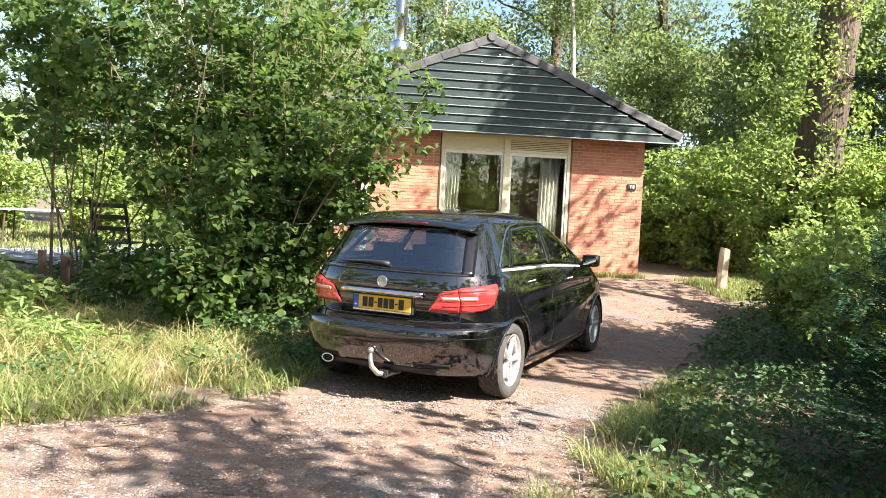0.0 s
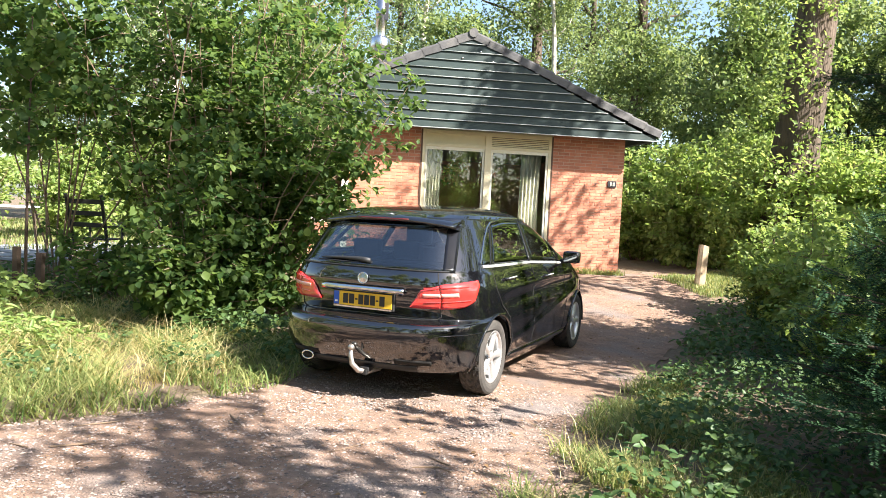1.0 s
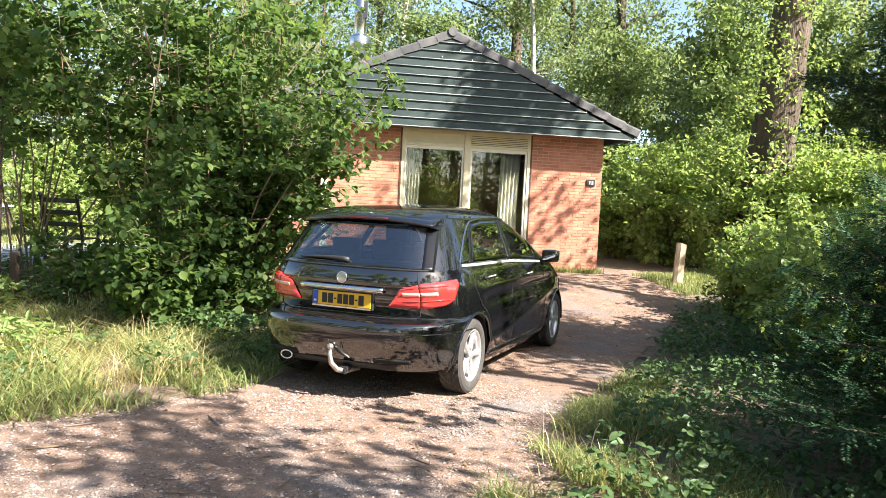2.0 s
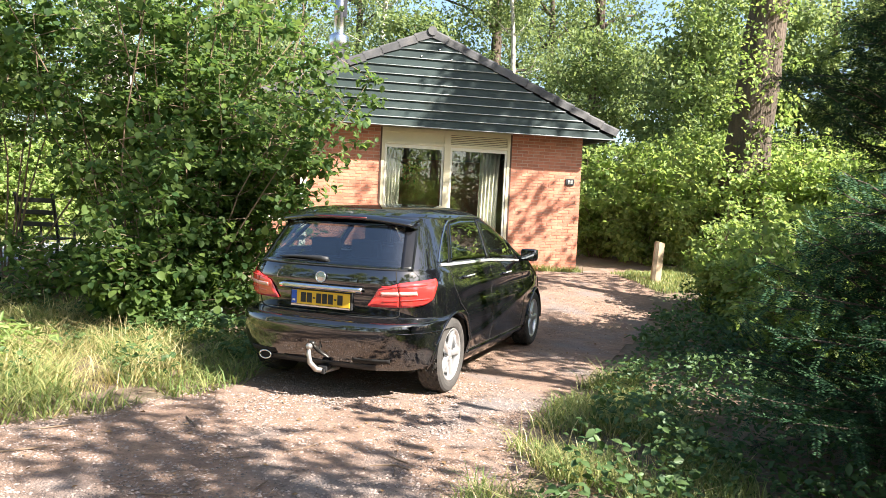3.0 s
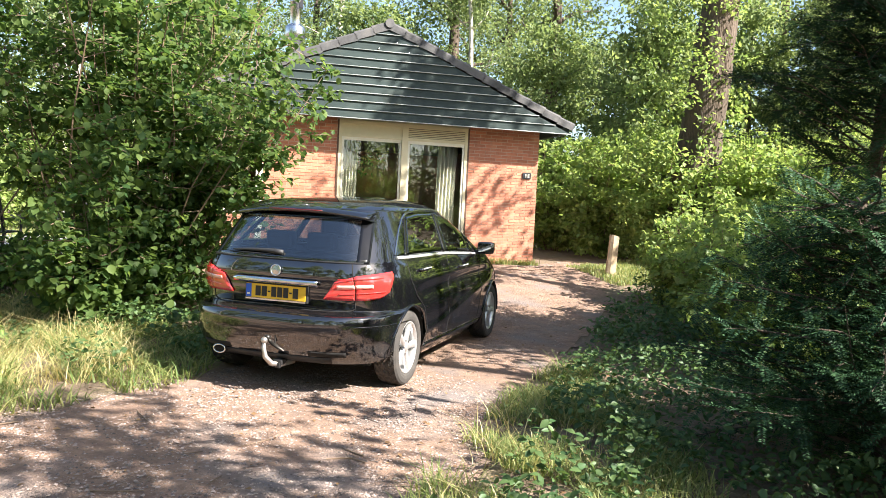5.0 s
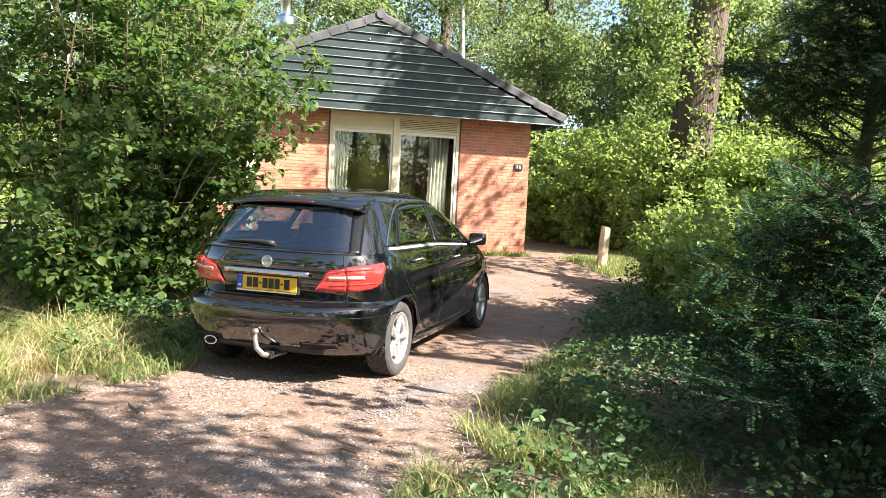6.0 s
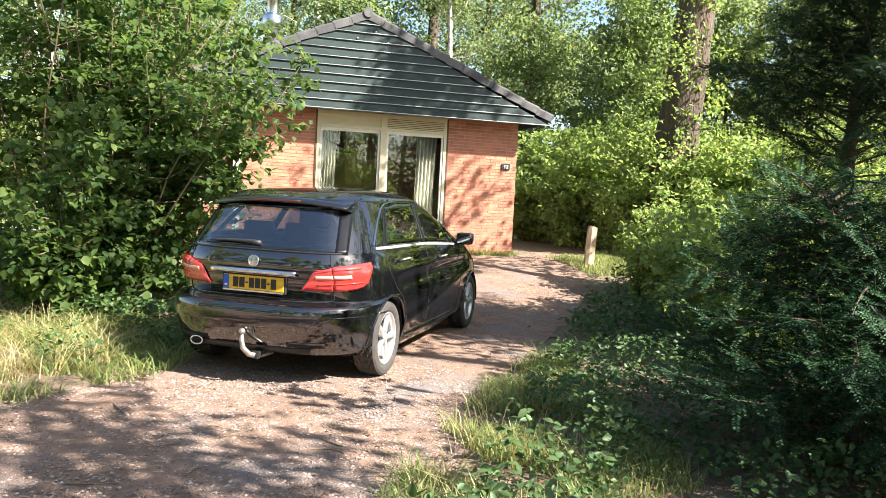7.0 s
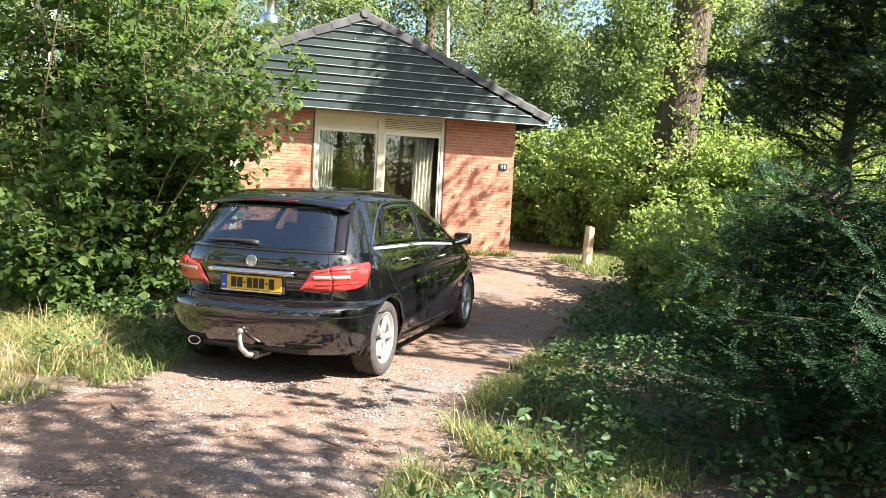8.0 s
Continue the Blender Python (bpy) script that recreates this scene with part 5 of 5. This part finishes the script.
litter(61, [(-3, -5), (3.5, -5), (2.6, -1), (2.4, 6), (1.2, 9), (-2, 7.5), (-1, -0.5)], 1000)
litter(62, [(1.9, -4), (6, -4), (6, 6), (2.2, 6)], 5000)


def pebbles(seed, poly, n, big):
    rng = np.random.default_rng(seed)
    p = scatter(rng, poly, n)
    c = np.stack([p[:, 0], p[:, 1], rise(p[:, 0], p[:, 1]) + 0.001], 1)
    base = np.array([(1, 0, 0), (0, 1, 0), (-1, 0, 0), (0, -1, 0), (0, 0, 0.75)], float)
    r = (big * (0.35 + rng.random(n) ** 3))[:, None, None]
    a = rng.random(n) * 6.283
    ca, sa = np.cos(a)[:, None], np.sin(a)[:, None]
    jit = base[None] * (0.7 + 0.6 * rng.random((n, 5, 1)))
    x, y = jit[..., 0] * ca - jit[..., 1] * sa * 0.75, jit[..., 0] * sa + jit[..., 1] * ca * 0.75
    V = c[:, None] + np.stack([x, y, jit[..., 2] * 0.6], -1) * r
    F = np.array([(0, 1, 4), (1, 2, 4), (2, 3, 4), (3, 0, 4)])
    faces = (F[None] + (np.arange(n) * 5)[:, None, None]).reshape(-1, 3)
    tagged(mesh_from("gravel_stones", V.reshape(-1, 3), faces, M["pebble"], flat=True), "loose grey and brown gravel stones", "gravel", kind="stuff")


pebbles(71, [(-3, -4.8), (3.2, -4.8), (2.0, -2.2), (1.7, 0.5), (-0.6, 0.2), (-1.2, -2.2)], 36000, 0.013)
pebbles(72, [(-1.0, -1), (1.7, -1), (1.8, 6), (1, 8.6), (-1.6, 6.5)], 6000, 0.014)


def twigs(seed, poly, n):
    """Fallen twigs, each a short bent stick lying on the ground."""
    rng = np.random.default_rng(seed)
    for x, y in scatter(rng, poly, n):
        a, length, r = rng.random() * 6.283, 0.08 + 0.22 * rng.random(), 0.003 + 0.003 * rng.random()
        bend = rng.normal() * 0.12
        pts = []
        for s in (-0.5, -0.15, 0.2, 0.5):
            px = x + math.cos(a) * s * length - math.sin(a) * bend * s * s * length
            py = y + math.sin(a) * s * length + math.cos(a) * bend * s * s * length
            pts.append((px, py, ground_z(px, py) + r + 0.003))
        ob = obj("twig", tube(pts, [r, r, r * 0.8, r * 0.5], 5), M["twig"])
        tagged(ob, "dry brown twig lying on the gravel", "twig", group="fallen twigs")


twigs(75, [(-2.6, -3.6), (2.0, -3.6), (1.6, 0.0), (-0.6, -0.4)], 26)


# ---- small things ----
def wooden_post():
    z = ground_z(1.66, 8.65)
    root = thing("wooden_post", "short weathered split wooden post beside the path", "post", pose(1.66, 8.65, z, 0, 3, 20))
    rows = []
    for h in (-0.1, 0.1, 0.3, 0.5, 0.66, 0.74):
        w = 0.085 - 0.008 * h
        tip = 0.02 if h > 0.7 else 0
        ring = [(-w + tip, -0.05, h), (-w * 0.3, -0.075 + 0.006 * math.sin(h * 9), h), (w, -0.055, h - tip), (w + 0.012 * math.sin(h * 7), 0.05, h - tip), (0, 0.075, h), (-w, 0.05, h)]
        rows.append(ring + [ring[0]])
    bm = sheet(rows)
    bm.faces.new([v for v in bm.verts if v.co.z > 0.70][:6])
    part("shaft", bm, M["post"], root)


def stake(x, y, h, r, tilt, label):
    root = thing("wooden_stake", label, "stake", pose(x, y, ground_z(x, y), tilt, tilt * 0.6, 15), group="stakes by the sapling")
    part("shaft", box(-r, r, -r, r, -0.15, h, bevel=0.008), M["stake"], root)


def sapling(x, y):
    rng = np.random.default_rng(77)
    root = thing("sapling", "thin young tree tied to a stake on the verge", "sapling", pose(x, y, ground_z(x, y)))
    path = limb_path(rng, (0, 0, -0.05), (0.01, 0, 1), 3.6, 9, 0.02)
    part("stem", tube(path, [0.02 * (1.1 - 0.08 * i) for i in range(10)], 8), M["stake"], root)
    centres = []
    for k in range(16):
        b = rng.random() * 6.283
        q = path[5 + k % 5]
        tw = limb_path(rng, q, (math.cos(b), math.sin(b), 0.2), 0.5 + 0.4 * rng.random(), 3, 0.15)
        part("twig", tube(tw, [0.006, 0.005, 0.004, 0.003], 5), M["twig"], root)
        centres += tw[1:]
    tagged(foliage("foliage", rng, centres, 0.2, 12, 0.12, M["hazel"], root, near=True, wide=0.95), kind="stuff")


def garden_chair(x, y, turn):
    root = thing("garden_chair", "dark wooden garden chair with a slatted back", "chair", pose(x, y, ground_z(x, y) + 0.01, 0, 0, turn))
    w, d = 0.27, 0.25
    for sx in (-1, 1):
        part("leg", tube([(sx * w, -d - 0.05, 0), (sx * w, -d, 0.42)], 0.024, 8), M["black_wood"], root)
        part("leg", tube([(sx * w, d + 0.10, 0), (sx * w, d - 0.02, 0.42), (sx * w * 1.04, d + 0.22, 1.12)], 0.026, 8), M["black_wood"], root)
        part("armrest", box(sx * w - 0.03, sx * w + 0.03, -d - 0.06, d + 0.06, 0.62, 0.65, bevel=0.008), M["black_wood"], root)
        part("arm_post", tube([(sx * w, -d, 0.42), (sx * w, -d, 0.62)], 0.02, 8), M["black_wood"], root)
    for k in range(5):
        y0 = -d + k * 0.105
        part("seat_slat", box(-w, w, y0, y0 + 0.085, 0.42, 0.445, bevel=0.005), M["black_wood"], root)
    for k, z in enumerate((0.62, 0.80, 0.98)):
        yy = d - 0.02 + (z - 0.42) * 0.34
        part("back_slat", box(-w, w, yy - 0.012, yy + 0.012, z, z + 0.07, bevel=0.005), M["black_wood"], root)


M["black_wood"] = mat("dark_garden_wood", (0.02, 0.019, 0.018), 0.6, vary=0.3, scale=20)
M["paving"] = mat("grey_paving", (0.27, 0.28, 0.30), 0.85, vary=0.15, scale=8, bump=0.2, bump_scale=60)
wooden_post()
stake(-5.45, 0.42, 0.74, 0.035, 2, "dark weathered wooden stake on the verge")
stake(-5.30, 0.62, 0.66, 0.04, -3, "pale-topped weathered wooden stake on the verge")
sapling(-5.40, 0.50)
garden_chair(-6.9, 2.9, 200)
garden_chair(-5.7, 3.9, 120)


def terrace():
    """Grey paved terrace, slab by slab, left of the house."""
    root = tagged(new("terrace"), "grey paved terrace beyond the hazels", "terrace", kind="structure")
    me = bpy.data.meshes.new("paving_slab")
    bm = box(-0.245, 0.245, -0.245, 0.245, -0.04, 0.0, bevel=0.006)
    bm.to_mesh(me)
    bm.free()
    me.materials.append(M["paving"])
    for i in range(12):
        for j in range(9):
            x, y = -10.2 + i * 0.5, 2.6 + j * 0.5
            ob = new("paving_slab", me)
            ob.parent = root
            ob.location = (x, y, ground_z(x, y) + 0.03 + 0.004 * noise.noise((x * 3, y * 3, 1)))


terrace()


def garden_table(x, y):
    root = thing("garden_table", "pale blue-white garden table on the lawn", "table", pose(x, y, ground_z(x, y), 0, 0, 35))
    part("tabletop", box(-0.55, 0.55, -0.35, 0.35, 0.70, 0.735, bevel=0.012), M["pale_blue"], root)
    for sx in (-1, 1):
        for sy in (-1, 1):
            part("leg", tube([(sx * 0.5, sy * 0.3, 0), (sx * 0.46, sy * 0.27, 0.70)], 0.02, 8), M["stake"], root)


M["pale_blue"] = mat("pale_blue_paint", (0.62, 0.70, 0.78), 0.5, vary=0.06, scale=8)
garden_table(-12.3, 5.3)

# ---- bricks of the front wall, last ----
def lay_bricks():
    t = 0.0625
    rng = np.random.default_rng(5)
    shapes = {}
    for key, length in (("full", 0.21), ("half", 0.10), ("cut", 0.15)):
        me = bpy.data.meshes.new("brick_" + key)
        bm = box(0, length, 0, 0.05, 0, 0.0515)
        bm.to_mesh(me)
        bm.free()
        me.materials.append(M["brick"])
        shapes[key] = (me, length)
    u0, u1 = 3.392, WALL_R
    for row in range(44):
        z = FLOOR - 0.05 + row * t
        if z > 3.05:
            break
        u = u0
        first = "half" if row % 2 else "full"
        while u < u1 - 0.03:
            key = first
            first = "full"
            if u + shapes[key][1] > u1 + 0.002:
                key = "cut" if u + 0.15 <= u1 + 0.03 else "half"
            me, length = shapes[key]
            length = min(length, u1 - u)
            ob = new("brick", me)
            ob.parent = HOUSE_PARTS["front"]
            ob.location = (u, FRONT + 0.002 * rng.random(), z)
            u += length + 0.011
    # the other piers, joined
    cube = np.array([(x, y, z) for x in (0, 1) for y in (0, 1) for z in (0, 1)], float)
    quads = np.array([(0, 1, 3, 2), (4, 6, 7, 5), (0, 4, 5, 1), (2, 3, 7, 6), (0, 2, 6, 4), (1, 5, 7, 3)])
    for a, b, lo, hi, pier in ((-0.495, 0.83, FLOOR - 0.05, 3.06, "front_left"), (WALL_L, -0.63, FLOOR - 0.05, FLOOR + 0.74, "front_low")):
        V, F, n = [], [], 0
        row = 0
        z = lo
        while z < hi:
            u = a - (0.11 if row % 2 else 0.0)
            while u < b - 0.03:
                s, e = max(u, a), min(u + 0.21, b)
                if e - s > 0.03:
                    V.append(np.array((s, FRONT + 0.002 * rng.random(), z)) + cube * (e - s, 0.05, 0.0515))
                    F.append(quads + n)
                    n += 8
                u += 0.221
            row += 1
            z += t
        ob = mesh_from("bricks", np.concatenate(V), np.concatenate(F), M["brick_far"], HOUSE_PARTS[pier], flat=True)
        tagged(ob, kind="stuff")


lay_bricks()
